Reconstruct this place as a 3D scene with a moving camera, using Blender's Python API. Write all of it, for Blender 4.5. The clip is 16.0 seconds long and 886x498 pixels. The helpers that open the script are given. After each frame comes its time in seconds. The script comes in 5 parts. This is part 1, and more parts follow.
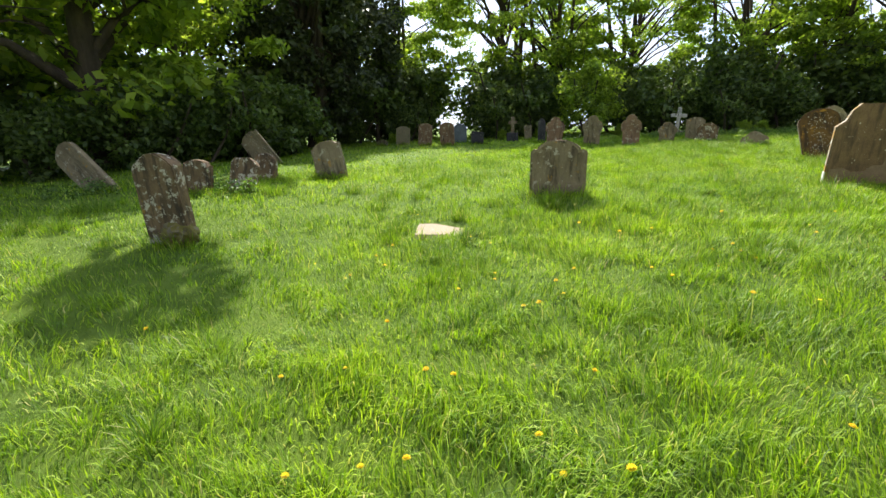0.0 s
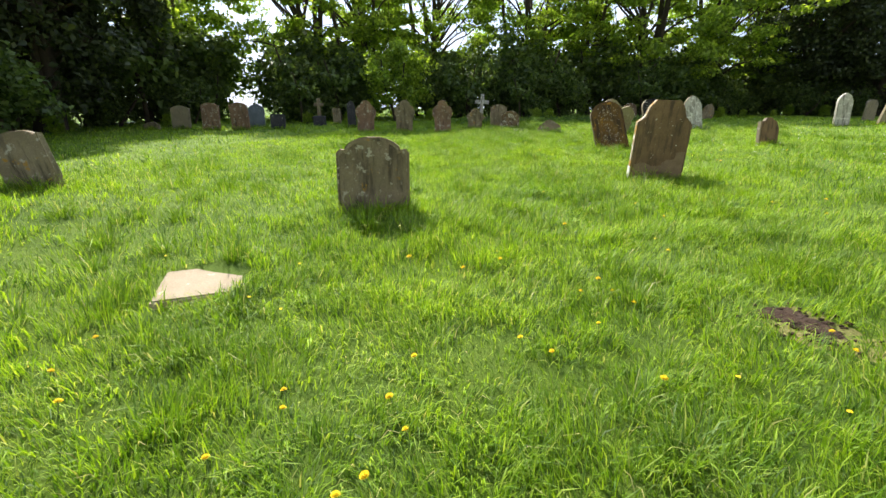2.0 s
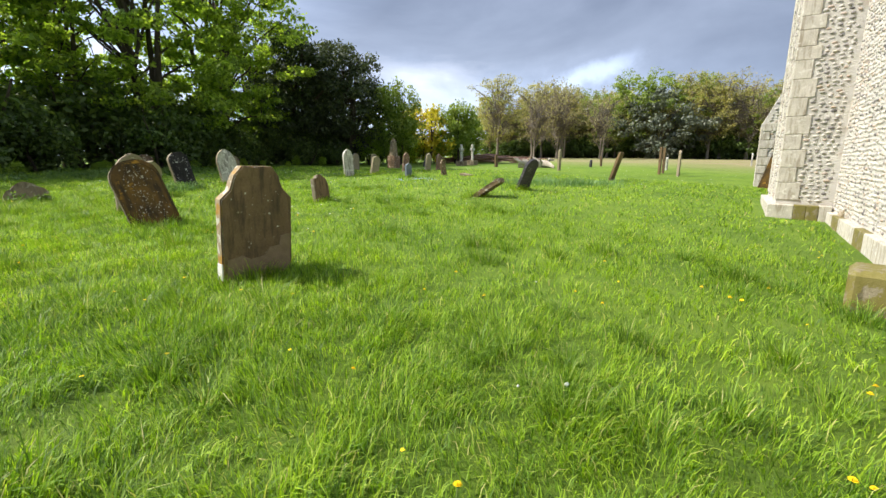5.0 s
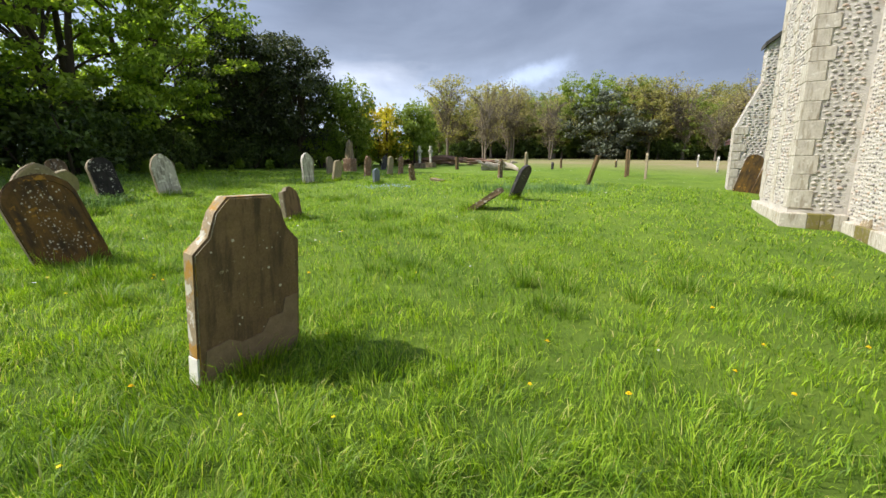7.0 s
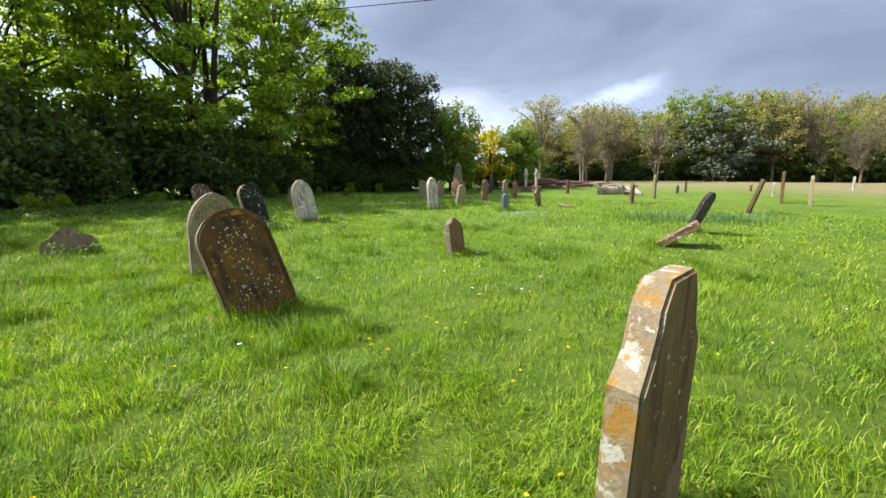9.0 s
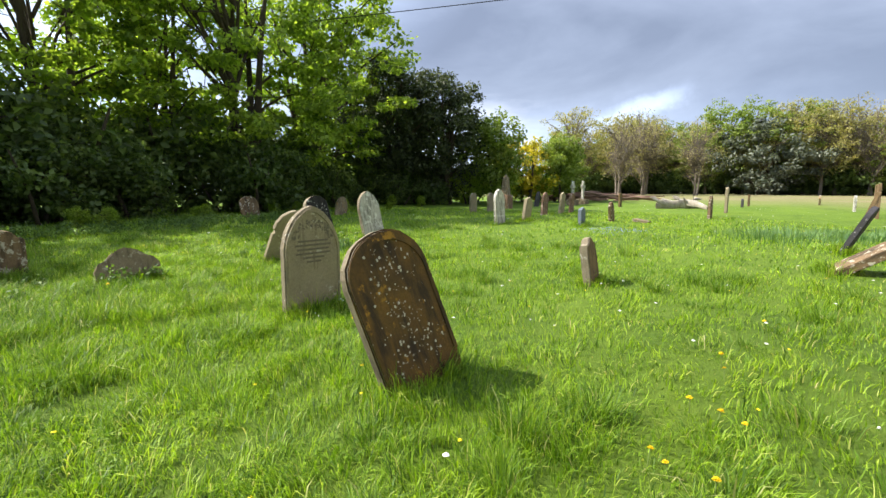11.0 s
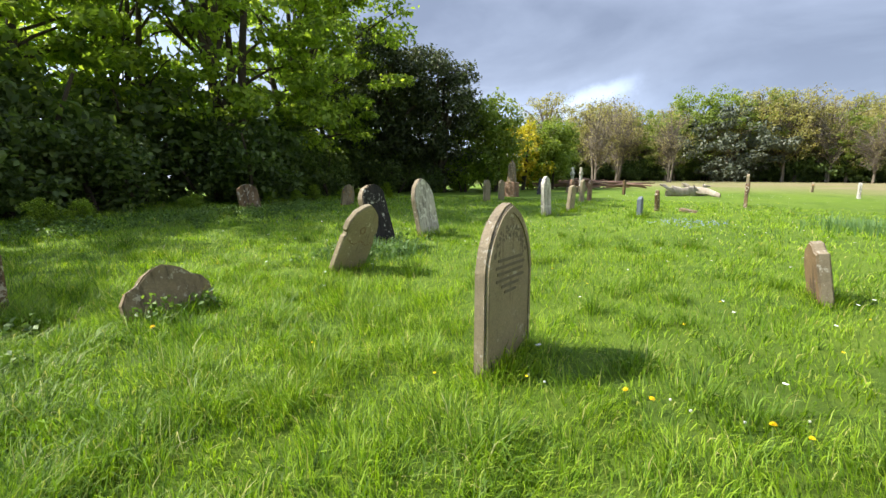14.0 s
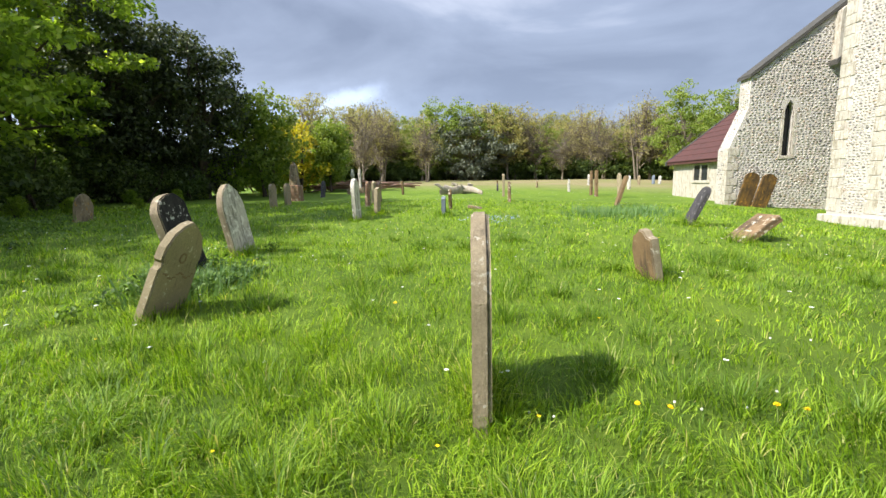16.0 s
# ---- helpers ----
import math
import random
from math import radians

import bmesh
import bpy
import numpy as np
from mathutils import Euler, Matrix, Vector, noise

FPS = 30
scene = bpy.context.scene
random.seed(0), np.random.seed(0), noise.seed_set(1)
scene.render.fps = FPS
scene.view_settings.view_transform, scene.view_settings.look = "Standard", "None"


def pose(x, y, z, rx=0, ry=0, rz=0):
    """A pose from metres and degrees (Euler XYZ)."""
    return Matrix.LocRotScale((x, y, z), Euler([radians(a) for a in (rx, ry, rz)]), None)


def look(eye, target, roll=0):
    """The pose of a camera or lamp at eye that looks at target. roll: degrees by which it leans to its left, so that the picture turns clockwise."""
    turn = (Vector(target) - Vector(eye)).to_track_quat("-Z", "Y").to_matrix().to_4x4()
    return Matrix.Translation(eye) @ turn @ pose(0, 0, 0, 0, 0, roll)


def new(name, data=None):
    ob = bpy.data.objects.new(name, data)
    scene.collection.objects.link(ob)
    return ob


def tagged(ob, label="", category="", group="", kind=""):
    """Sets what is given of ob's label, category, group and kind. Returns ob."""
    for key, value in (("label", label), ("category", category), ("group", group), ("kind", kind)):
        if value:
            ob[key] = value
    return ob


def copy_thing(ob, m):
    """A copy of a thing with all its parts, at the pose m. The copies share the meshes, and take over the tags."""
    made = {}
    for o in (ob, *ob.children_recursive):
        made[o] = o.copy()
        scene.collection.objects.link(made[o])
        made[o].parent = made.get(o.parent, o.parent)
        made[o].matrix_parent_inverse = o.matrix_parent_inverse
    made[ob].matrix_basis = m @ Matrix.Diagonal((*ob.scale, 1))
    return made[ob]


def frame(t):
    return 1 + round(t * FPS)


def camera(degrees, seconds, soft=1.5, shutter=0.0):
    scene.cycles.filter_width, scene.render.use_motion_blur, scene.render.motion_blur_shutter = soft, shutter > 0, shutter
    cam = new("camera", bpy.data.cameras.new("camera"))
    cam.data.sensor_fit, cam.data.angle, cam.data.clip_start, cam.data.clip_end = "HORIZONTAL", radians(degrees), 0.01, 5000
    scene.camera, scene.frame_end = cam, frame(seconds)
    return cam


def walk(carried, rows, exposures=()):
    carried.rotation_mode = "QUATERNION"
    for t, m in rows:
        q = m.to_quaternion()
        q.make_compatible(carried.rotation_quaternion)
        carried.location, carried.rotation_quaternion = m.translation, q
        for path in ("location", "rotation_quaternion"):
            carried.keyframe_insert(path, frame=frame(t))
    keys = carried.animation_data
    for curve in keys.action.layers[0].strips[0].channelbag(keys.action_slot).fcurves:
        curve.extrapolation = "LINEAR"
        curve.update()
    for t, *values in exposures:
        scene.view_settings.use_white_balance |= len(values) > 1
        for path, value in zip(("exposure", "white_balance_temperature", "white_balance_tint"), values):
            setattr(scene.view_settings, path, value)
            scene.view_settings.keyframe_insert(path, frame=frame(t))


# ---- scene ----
cam = camera(90.2, 16.0)
METRES, EYE, TILT, LEAN, TURN = 15.8, 1.5, 2.8, 2.8, 42.9
ROWS = [
    (0.0, 0.0, 0.0, 0.0, 0.61, -17.8, -1.91),
    (0.5, -0.0025, 0.0215, -0.0015, -1.45, -18.86, -2.32),
    (1.0, 0.0005, 0.0476, 0.0007, -6.48, -19.94, -2.74),
    (1.5, 0.0135, 0.0756, 0.0027, -13.64, -19.81, -3.33),
    (2.0, 0.0249, 0.1041, 0.0039, -22.59, -18.89, -3.99),
    (2.5, 0.0383, 0.1371, 0.0083, -34.0, -17.42, -4.22),
    (3.0, 0.0577, 0.1634, 0.01, -45.68, -15.21, -4.73),
    (3.5, 0.0722, 0.1853, 0.0153, -57.26, -13.61, -4.52),
    (4.0, 0.0828, 0.2109, 0.0188, -67.45, -11.74, -4.11),
    (4.5, 0.0996, 0.2326, 0.016, -74.55, -10.11, -3.78),
    (7.0, 0.2133, 0.3409, 0.0274, -86.72, -8.69, -3.01),
    (7.5, 0.2309, 0.368, 0.03, -83.09, -8.32, -3.05),
    (8.0, 0.2506, 0.3993, 0.034, -80.16, -7.7, -3.19),
    (8.5, 0.2662, 0.4306, 0.0305, -78.11, -7.11, -3.38),
    (9.0, 0.2827, 0.4654, 0.0314, -76.33, -6.52, -3.37),
    (11.5, 0.3598, 0.6186, 0.0262, -73.38, -4.97, -3.5),
    (12.0, 0.3726, 0.6506, 0.0281, -72.49, -5.66, -3.5),
    (12.5, 0.3889, 0.6825, 0.0257, -71.71, -6.35, -3.46),
    (13.0, 0.3998, 0.7116, 0.0238, -73.05, -6.88, -3.46),
    (13.5, 0.4115, 0.7402, 0.0265, -75.66, -6.82, -3.37),
    (14.0, 0.4276, 0.7689, 0.0242, -79.1, -6.38, -3.32),
    (14.5, 0.4393, 0.7962, 0.0229, -83.01, -6.61, -2.98),
    (15.0, 0.4538, 0.8209, 0.0236, -87.57, -6.63, -2.4),
    (15.5, 0.4723, 0.8366, 0.0239, -96.42, -5.69, -1.57),
    (16.0, 0.4819, 0.8497, 0.0254, -109.04, -5.13, -0.48),
]
walk(cam, [(t, pose(0, 0, EYE, TILT, LEAN, TURN) @ pose(METRES * x, METRES * y, METRES * z, 90 + pitch, roll, yaw)) for t, x, y, z, yaw, pitch, roll in ROWS],
     [(0.0, 0.98), (4.0, 0.9), (7.0, 0.54), (9.0, 0.78), (12.0, 0.95), (14.5, 0.94), (16.0, 0.87)])

# ---- sun, sky ----
SUN_AZ, SUN_EL = 138.0, 46.0
sun = new("sun", bpy.data.lights.new("sun", "SUN"))
sun.data.energy, sun.data.angle, sun.data.color = 5.0, radians(0.6), (1.0, 0.94, 0.84)
sd = Vector((math.cos(radians(SUN_EL)) * math.cos(radians(SUN_AZ)), math.cos(radians(SUN_EL)) * math.sin(radians(SUN_AZ)), math.sin(radians(SUN_EL))))
sun.matrix_world = look(sd * 60, (0, 0, 0))

world = bpy.data.worlds.new("churchyard_sky")
scene.world = world
world.use_nodes = True
wt = world.node_tree
wn, wl = wt.nodes, wt.links
wn.clear()


def wnode(kind, **kw):
    n = wn.new(kind)
    for k, v in kw.items():
        n.inputs[k].default_value = v
    return n


sky = wn.new("ShaderNodeTexSky")
sky.sky_type, sky.sun_disc = "NISHITA", False
sky.sun_elevation, sky.sun_rotation = radians(SUN_EL), radians(90 - SUN_AZ)
tc = wn.new("ShaderNodeTexCoord")
mp = wn.new("ShaderNodeMapping")
mp.inputs["Scale"].default_value = (1.0, 1.0, 3.2)
mp.inputs["Rotation"].default_value = (radians(16), radians(-14), 0)
wl.new(tc.outputs["Generated"], mp.inputs["Vector"])
n1 = wnode("ShaderNodeTexNoise", Scale=1.9, Detail=7.0, Roughness=0.52, Distortion=0.4)
wl.new(mp.outputs[0], n1.inputs["Vector"])
ramp = wn.new("ShaderNodeValToRGB")
ramp.color_ramp.elements[0].position, ramp.color_ramp.elements[0].color = 0.36, (1.75, 2.1, 2.95, 1)
ramp.color_ramp.elements[1].position, ramp.color_ramp.elements[1].color = 0.74, (4.9, 5.3, 6.4, 1)
mid = ramp.color_ramp.elements.new(0.55)
mid.color = (2.55, 3.0, 4.05, 1)
wl.new(n1.outputs["Fac"], ramp.inputs["Fac"])
mixsky = wn.new("ShaderNodeMix")
mixsky.data_type = "RGBA"
mixsky.inputs[0].default_value = 0.9
wl.new(sky.outputs[0], mixsky.inputs[6])
wl.new(ramp.outputs[0], mixsky.inputs[7])
# brighter cloud towards the sun
nrm = wn.new("ShaderNodeVectorMath")
nrm.operation = "DOT_PRODUCT"
nrm.inputs[1].default_value = sd
wl.new(tc.outputs["Generated"], nrm.inputs[0])
mr = wnode("ShaderNodeMapRange")
mr.inputs[1].default_value, mr.inputs[2].default_value, mr.inputs[3].default_value, mr.inputs[4].default_value = 0.35, 0.95, 1.0, 2.9
wl.new(nrm.outputs["Value"], mr.inputs[0])
mul = wn.new("ShaderNodeVectorMath")
mul.operation = "SCALE"
wl.new(mixsky.outputs[2], mul.inputs[0])
wl.new(mr.outputs[0], mul.inputs["Scale"])
# a torn white edge of cloud low over the wood, and paler cloud along the horizon under it
wisp = Vector((0.80, 0.575, 0.168)).normalized()
along = Vector((0.56, -0.76, 0.33)).normalized()
wob = wnode("ShaderNodeTexNoise", Scale=5.0, Detail=6.0, Roughness=0.6)
wl.new(tc.outputs["Generated"], wob.inputs["Vector"])


def wmath(op, a, b):
    n = wn.new("ShaderNodeMath")
    n.operation = op
    for i, v in enumerate((a, b)):
        if isinstance(v, (int, float)):
            n.inputs[i].default_value = v
        else:
            wl.new(v, n.inputs[i])
    return n.outputs[0]


def wdot(axis_vec):
    n = wn.new("ShaderNodeVectorMath")
    n.operation = "DOT_PRODUCT"
    n.inputs[1].default_value = axis_vec
    wl.new(tc.outputs["Generated"], n.inputs[0])
    return n.outputs["Value"]


def wstep(v, a, b, lo, hi):
    n = wn.new("ShaderNodeMapRange")
    n.interpolation_type = "SMOOTHSTEP"
    n.inputs[1].default_value, n.inputs[2].default_value, n.inputs[3].default_value, n.inputs[4].default_value = a, b, lo, hi
    wl.new(v, n.inputs[0])
    return n.outputs[0]


wav = wmath("MULTIPLY", wmath("SUBTRACT", wob.outputs["Fac"], 0.5), 0.14)
across = wmath("ADD", wdot(wisp.cross(along).normalized()), wav)
length = wmath("ADD", wmath("SUBTRACT", wdot(along), wisp.dot(along)), wav)
streak = wmath("MULTIPLY", wstep(wmath("ABSOLUTE", across, 0.0), 0.0, 0.03, 1.0, 0.0), wstep(wmath("ABSOLUTE", length, 0.0), 0.03, 0.12, 1.0, 0.0))
sepw = wn.new("ShaderNodeSeparateXYZ")
wl.new(tc.outputs["Generated"], sepw.inputs[0])
pale = wmath("MULTIPLY", wstep(wmath("ADD", sepw.outputs[2], wav), 0.08, 0.24, 1.0, 0.0), wstep(wdot(Vector((0.72, 0.69, 0.05)).normalized()), 0.86, 0.99, 0.15, 1.0))
gain = wmath("ADD", 1.0, wmath("ADD", wmath("MULTIPLY", streak, 0.95), wmath("MULTIPLY", pale, 0.75)))
lift = wn.new("ShaderNodeVectorMath")
lift.operation = "SCALE"
wl.new(mul.outputs[0], lift.inputs[0])
wl.new(gain, lift.inputs["Scale"])
mul = lift
bg = wnode("ShaderNodeBackground", Strength=0.1)
wl.new(mul.outputs[0], bg.inputs["Color"])
wo = wn.new("ShaderNodeOutputWorld")
wl.new(bg.outputs[0], wo.inputs[0])

# ---- materials ----


class Nodes:
    """A small builder for node materials."""

    def __init__(self, name):
        self.m = bpy.data.materials.new(name)
        self.m.use_nodes = True
        self.t = self.m.node_tree
        self.b = self.t.nodes["Principled BSDF"]
        self.out = self.t.nodes["Material Output"]
        self.co = self.t.nodes.new("ShaderNodeTexCoord")
        self.info = self.t.nodes.new("ShaderNodeObjectInfo")
        off = self.t.nodes.new("ShaderNodeVectorMath")
        off.operation = "MULTIPLY_ADD"
        self.link(self.info.outputs["Random"], off.inputs[0])
        off.inputs[1].default_value = (31.0, 17.0, 23.0)
        self.link(self.co.outputs["Object"], off.inputs[2])
        self.vec = off.outputs[0]

    def link(self, a, b):
        self.t.links.new(a, b)

    def noise(self, scale, detail=5.0, rough=0.6, stretch=None):
        n = self.t.nodes.new("ShaderNodeTexNoise")
        n.inputs["Scale"].default_value, n.inputs["Detail"].default_value, n.inputs["Roughness"].default_value = scale, detail, rough
        v = self.vec
        if stretch:
            m = self.t.nodes.new("ShaderNodeMapping")
            m.inputs["Scale"].default_value = stretch
            self.link(v, m.inputs["Vector"])
            v = m.outputs[0]
        self.link(v, n.inputs["Vector"])
        return n.outputs["Fac"]

    def voronoi(self, scale, feature="F1", out="Distance"):
        n = self.t.nodes.new("ShaderNodeTexVoronoi")
        n.feature = feature
        n.inputs["Scale"].default_value = scale
        self.link(self.vec, n.inputs["Vector"])
        return n.outputs[out]

    def ramp(self, fac, *stops):
        r = self.t.nodes.new("ShaderNodeValToRGB")
        e = r.color_ramp.elements
        while len(e) < len(stops):
            e.new(0.5)
        for el, (p, c) in zip(e, stops):
            el.position = p
            el.color = (*c, 1) if isinstance(c, tuple) else (c, c, c, 1)
        self.link(fac, r.inputs["Fac"])
        return r.outputs["Color"]

    def mix(self, fac, a, b, mode="MIX"):
        n = self.t.nodes.new("ShaderNodeMix")
        n.data_type, n.blend_type = "RGBA", mode
        for i, v in ((0, fac), (6, a), (7, b)):
            if isinstance(v, tuple):
                n.inputs[i].default_value = (*v, 1)
            elif isinstance(v, (int, float)):
                n.inputs[i].default_value = v
            else:
                self.link(v, n.inputs[i])
        return n.outputs[2]

    def mul(self, a, b):
        n = self.t.nodes.new("ShaderNodeMath")
        n.operation = "MULTIPLY"
        self.link(a, n.inputs[0])
        if isinstance(b, (int, float)):
            n.inputs[1].default_value = b
        else:
            self.link(b, n.inputs[1])
        return n.outputs[0]

    def bump(self, h, dist, strength=0.8):
        n = self.t.nodes.new("ShaderNodeBump")
        n.inputs["Distance"].default_value, n.inputs["Strength"].default_value = dist, strength
        self.link(h, n.inputs["Height"])
        self.link(n.outputs[0], self.b.inputs["Normal"])

    def done(self, col, rough=0.9):
        self.link(col, self.b.inputs["Base Color"])
        self.b.inputs["Roughness"].default_value = rough
        self.b.inputs["Specular IOR Level"].default_value = 0.25
        return self.m


def stone_mat(name, c1, c2, lichen=(0.62, 0.6, 0.52), amount=0.3, stain=(0.05, 0.045, 0.04), stained=0.25, orange=0.0, spot=22.0, speck=0.58):
    n = Nodes(name)
    base = n.mix(n.ramp(n.noise(3.0, 6, 0.65), (0.3, 0.0), (0.7, 1.0)), c1, c2)
    base = n.mix(0.5, base, n.ramp(n.noise(60.0, 4, 0.7), (0.3, 0.55), (0.7, 1.25)), "MULTIPLY")
    # dark run-off streaks
    streak = n.ramp(n.noise(5.0, 5, 0.6, (2.4, 2.4, 0.45)), (0.62 - stained * 0.4, 0.0), (0.78 - stained * 0.35, 1.0))
    base = n.mix(n.mul(streak, 0.8), base, stain)
    # crusts of lichen, in patches and in small rosettes
    pat = n.ramp(n.noise(8.5, 8, 0.68), (0.66 - amount * 0.36, 0.0), (0.70 - amount * 0.36, 1.0))
    base = n.mix(n.mul(pat, 0.85), base, lichen)
    dots = n.ramp(n.noise(spot, 3, 0.5), (0.62 - amount * 0.1, 0.0), (0.66 - amount * 0.1, 1.0))
    gate = n.ramp(n.noise(4.5, 3), (speck - 0.05, 0.0), (speck + 0.05, 1.0))
    base = n.mix(n.mul(n.mul(dots, gate), 0.8), base, lichen)
    if orange:
        og = n.ramp(n.noise(5.5, 7, 0.7), (0.68 - orange * 0.3, 0.0), (0.73 - orange * 0.3, 1.0))
        base = n.mix(n.mul(og, 0.85), base, (0.42, 0.22, 0.03))
    n.bump(n.noise(34.0, 9, 0.75), 0.012, 0.9)
    return n.done(base, 0.93)


M_BROWN = stone_mat("brown_sandstone", (0.25, 0.165, 0.085), (0.15, 0.1, 0.055), (0.34, 0.28, 0.18), 0.04, (0.06, 0.045, 0.03), 0.32, 0.0, 40.0, 0.64)
M_RUST = stone_mat("rusty_lichened_stone", (0.2, 0.11, 0.026), (0.07, 0.046, 0.024), (0.42, 0.36, 0.25), 0.0, (0.035, 0.028, 0.02), 0.42, 0.26, 44.0, 0.64)
M_TAN = stone_mat("tan_limestone", (0.36, 0.3, 0.19), (0.27, 0.225, 0.145), (0.5, 0.46, 0.36), 0.1, (0.09, 0.075, 0.05), 0.12)
M_GREY = stone_mat("grey_weathered_stone", (0.33, 0.265, 0.165), (0.19, 0.145, 0.085), (0.5, 0.45, 0.34), 0.2, (0.055, 0.045, 0.03), 0.3, 0.24)
M_CRUST = stone_mat("lichen_crusted_stone", (0.28, 0.185, 0.1), (0.14, 0.095, 0.055), (0.58, 0.53, 0.42), 0.3, (0.04, 0.032, 0.024), 0.42, 0.05)
M_WHITE = stone_mat("white_lichened_stone", (0.6, 0.57, 0.5), (0.43, 0.4, 0.34), (0.74, 0.72, 0.66), 0.3, (0.05, 0.042, 0.04), 0.34)
M_BLACK = stone_mat("blackened_stone", (0.05, 0.046, 0.045), (0.022, 0.02, 0.02), (0.55, 0.54, 0.5), 0.2, (0.016, 0.015, 0.015), 0.4)
M_SLATE = stone_mat("dark_slate", (0.085, 0.08, 0.085), (0.045, 0.042, 0.047), (0.4, 0.39, 0.36), 0.12, (0.03, 0.03, 0.03), 0.2)
M_BLUE = stone_mat("blue_grey_stone", (0.2, 0.235, 0.28), (0.14, 0.165, 0.2), (0.36, 0.38, 0.4), 0.1, (0.08, 0.085, 0.09), 0.15)
M_PINK = stone_mat("reddish_stone", (0.33, 0.2, 0.125), (0.21, 0.13, 0.085), (0.52, 0.46, 0.36), 0.24, (0.06, 0.045, 0.035), 0.25)
M_SLABTAN = stone_mat("pale_ledger_stone", (0.42, 0.34, 0.24), (0.33, 0.265, 0.18), (0.6, 0.56, 0.46), 0.12, (0.2, 0.17, 0.1), 0.1)
M_EDGE = stone_mat("tan_edge_with_orange_lichen", (0.4, 0.32, 0.2), (0.28, 0.22, 0.14), (0.62, 0.6, 0.52), 0.35, (0.1, 0.08, 0.05), 0.15, 0.55)
M_EDGE2 = stone_mat("tan_grey_edge", (0.33, 0.275, 0.19), (0.22, 0.18, 0.12), (0.52, 0.49, 0.41), 0.15, (0.1, 0.08, 0.06), 0.2)
M_ASHLAR = stone_mat("limestone_dressing", (0.58, 0.54, 0.46), (0.42, 0.385, 0.325), (0.62, 0.6, 0.54), 0.16, (0.24, 0.2, 0.14), 0.34, 0.06, 9.0)
M_MOSS = stone_mat("mossy_plinth_stone", (0.3, 0.26, 0.18), (0.15, 0.12, 0.06), (0.16, 0.14, 0.03), 0.6, (0.05, 0.045, 0.02), 0.3)


def flint_mats():
    n = Nodes("lime_mortar")
    c = n.mix(n.ramp(n.noise(2.0, 5), (0.35, 0.0), (0.65, 1.0)), (0.55, 0.52, 0.47), (0.42, 0.395, 0.355))
    c = n.mix(n.ramp(n.noise(0.8, 6, 0.7), (0.55, 0.0), (0.7, 0.6)), c, (0.3, 0.2, 0.12))
    n.bump(n.noise(30, 6, 0.7), 0.02)
    mortar = n.done(c, 0.95)
    n = Nodes("flint_cobbles")
    g = n.t.nodes.new("ShaderNodeNewGeometry")
    c = n.ramp(g.outputs["Random Per Island"], (0.0, (0.14, 0.128, 0.125)), (0.12, (0.29, 0.27, 0.25)), (0.36, (0.41, 0.385, 0.345)), (0.68, (0.52, 0.485, 0.43)), (0.9, (0.4, 0.31, 0.24)), (1.0, (0.66, 0.63, 0.58)))
    c = n.mix(0.5, c, n.ramp(n.noise(25, 4), (0.3, 0.6), (0.7, 1.3)), "MULTIPLY")
    n.bump(n.noise(40, 5), 0.008)
    return mortar, n.done(c, 0.75)


M_MORTAR, M_FLINT = flint_mats()


def plain(name, c1, c2, scale=8.0, rough=0.8, bump=0.006, stretch=None):
    n = Nodes(name)
    c = n.mix(n.ramp(n.noise(scale, 6, 0.65, stretch), (0.3, 0.0), (0.7, 1.0)), c1, c2)
    c = n.mix(0.4, c, n.ramp(n.noise(scale * 9, 4, 0.6, stretch), (0.3, 0.6), (0.7, 1.3)), "MULTIPLY")
    n.bump(n.noise(scale * 6, 6, 0.7, stretch), bump)
    return n.done(c, rough)


M_TILE = plain("red_clay_roof_tile", (0.105, 0.042, 0.036), (0.06, 0.032, 0.03), 4.0, 0.8)
M_COPING = plain("dark_coping", (0.09, 0.085, 0.075), (0.05, 0.05, 0.045), 5.0)
M_GLASS = plain("dark_leaded_glass", (0.03, 0.035, 0.04), (0.02, 0.022, 0.025), 5.0, 0.25, 0.002)
M_BARK = plain("grey_brown_bark", (0.11, 0.085, 0.06), (0.05, 0.04, 0.03), 5.0, 0.95, 0.03, (1, 1, 0.25))
M_PALEBARK = plain("pale_ivy_bark", (0.24, 0.2, 0.15), (0.13, 0.11, 0.08), 4.0, 0.95, 0.03, (1, 1, 0.25))
M_DEADWOOD = plain("bleached_dead_wood", (0.48, 0.43, 0.36), (0.26, 0.22, 0.18), 3.0, 0.9, 0.02)
M_REDWOOD = plain("felled_reddish_timber", (0.34, 0.2, 0.14), (0.2, 0.13, 0.1), 3.0, 0.9, 0.02)
M_CABLE = plain("black_cable", (0.02, 0.02, 0.02), (0.03, 0.03, 0.03), 3.0)
M_PETAL = plain("dandelion_yellow", (0.88, 0.68, 0.012), (0.85, 0.58, 0.008), 30.0, 0.7, 0.001)
M_STEM = plain("pale_green_stem", (0.22, 0.3, 0.08), (0.16, 0.22, 0.06), 30.0, 0.7, 0.001)
M_CLOCK = plain("white_seed_fluff", (0.75, 0.74, 0.7), (0.6, 0.6, 0.56), 60.0, 0.95, 0.002)
M_DAISY = plain("white_petal", (0.8, 0.8, 0.76), (0.7, 0.7, 0.66), 30.0, 0.8, 0.001)
M_BLUEBELL = plain("blue_petal", (0.2, 0.26, 0.55), (0.3, 0.36, 0.6), 30.0, 0.8, 0.001)
M_CUT = plain("worn_lettering", (0.13, 0.11, 0.08), (0.2, 0.17, 0.12), 20.0, 0.95, 0.002)
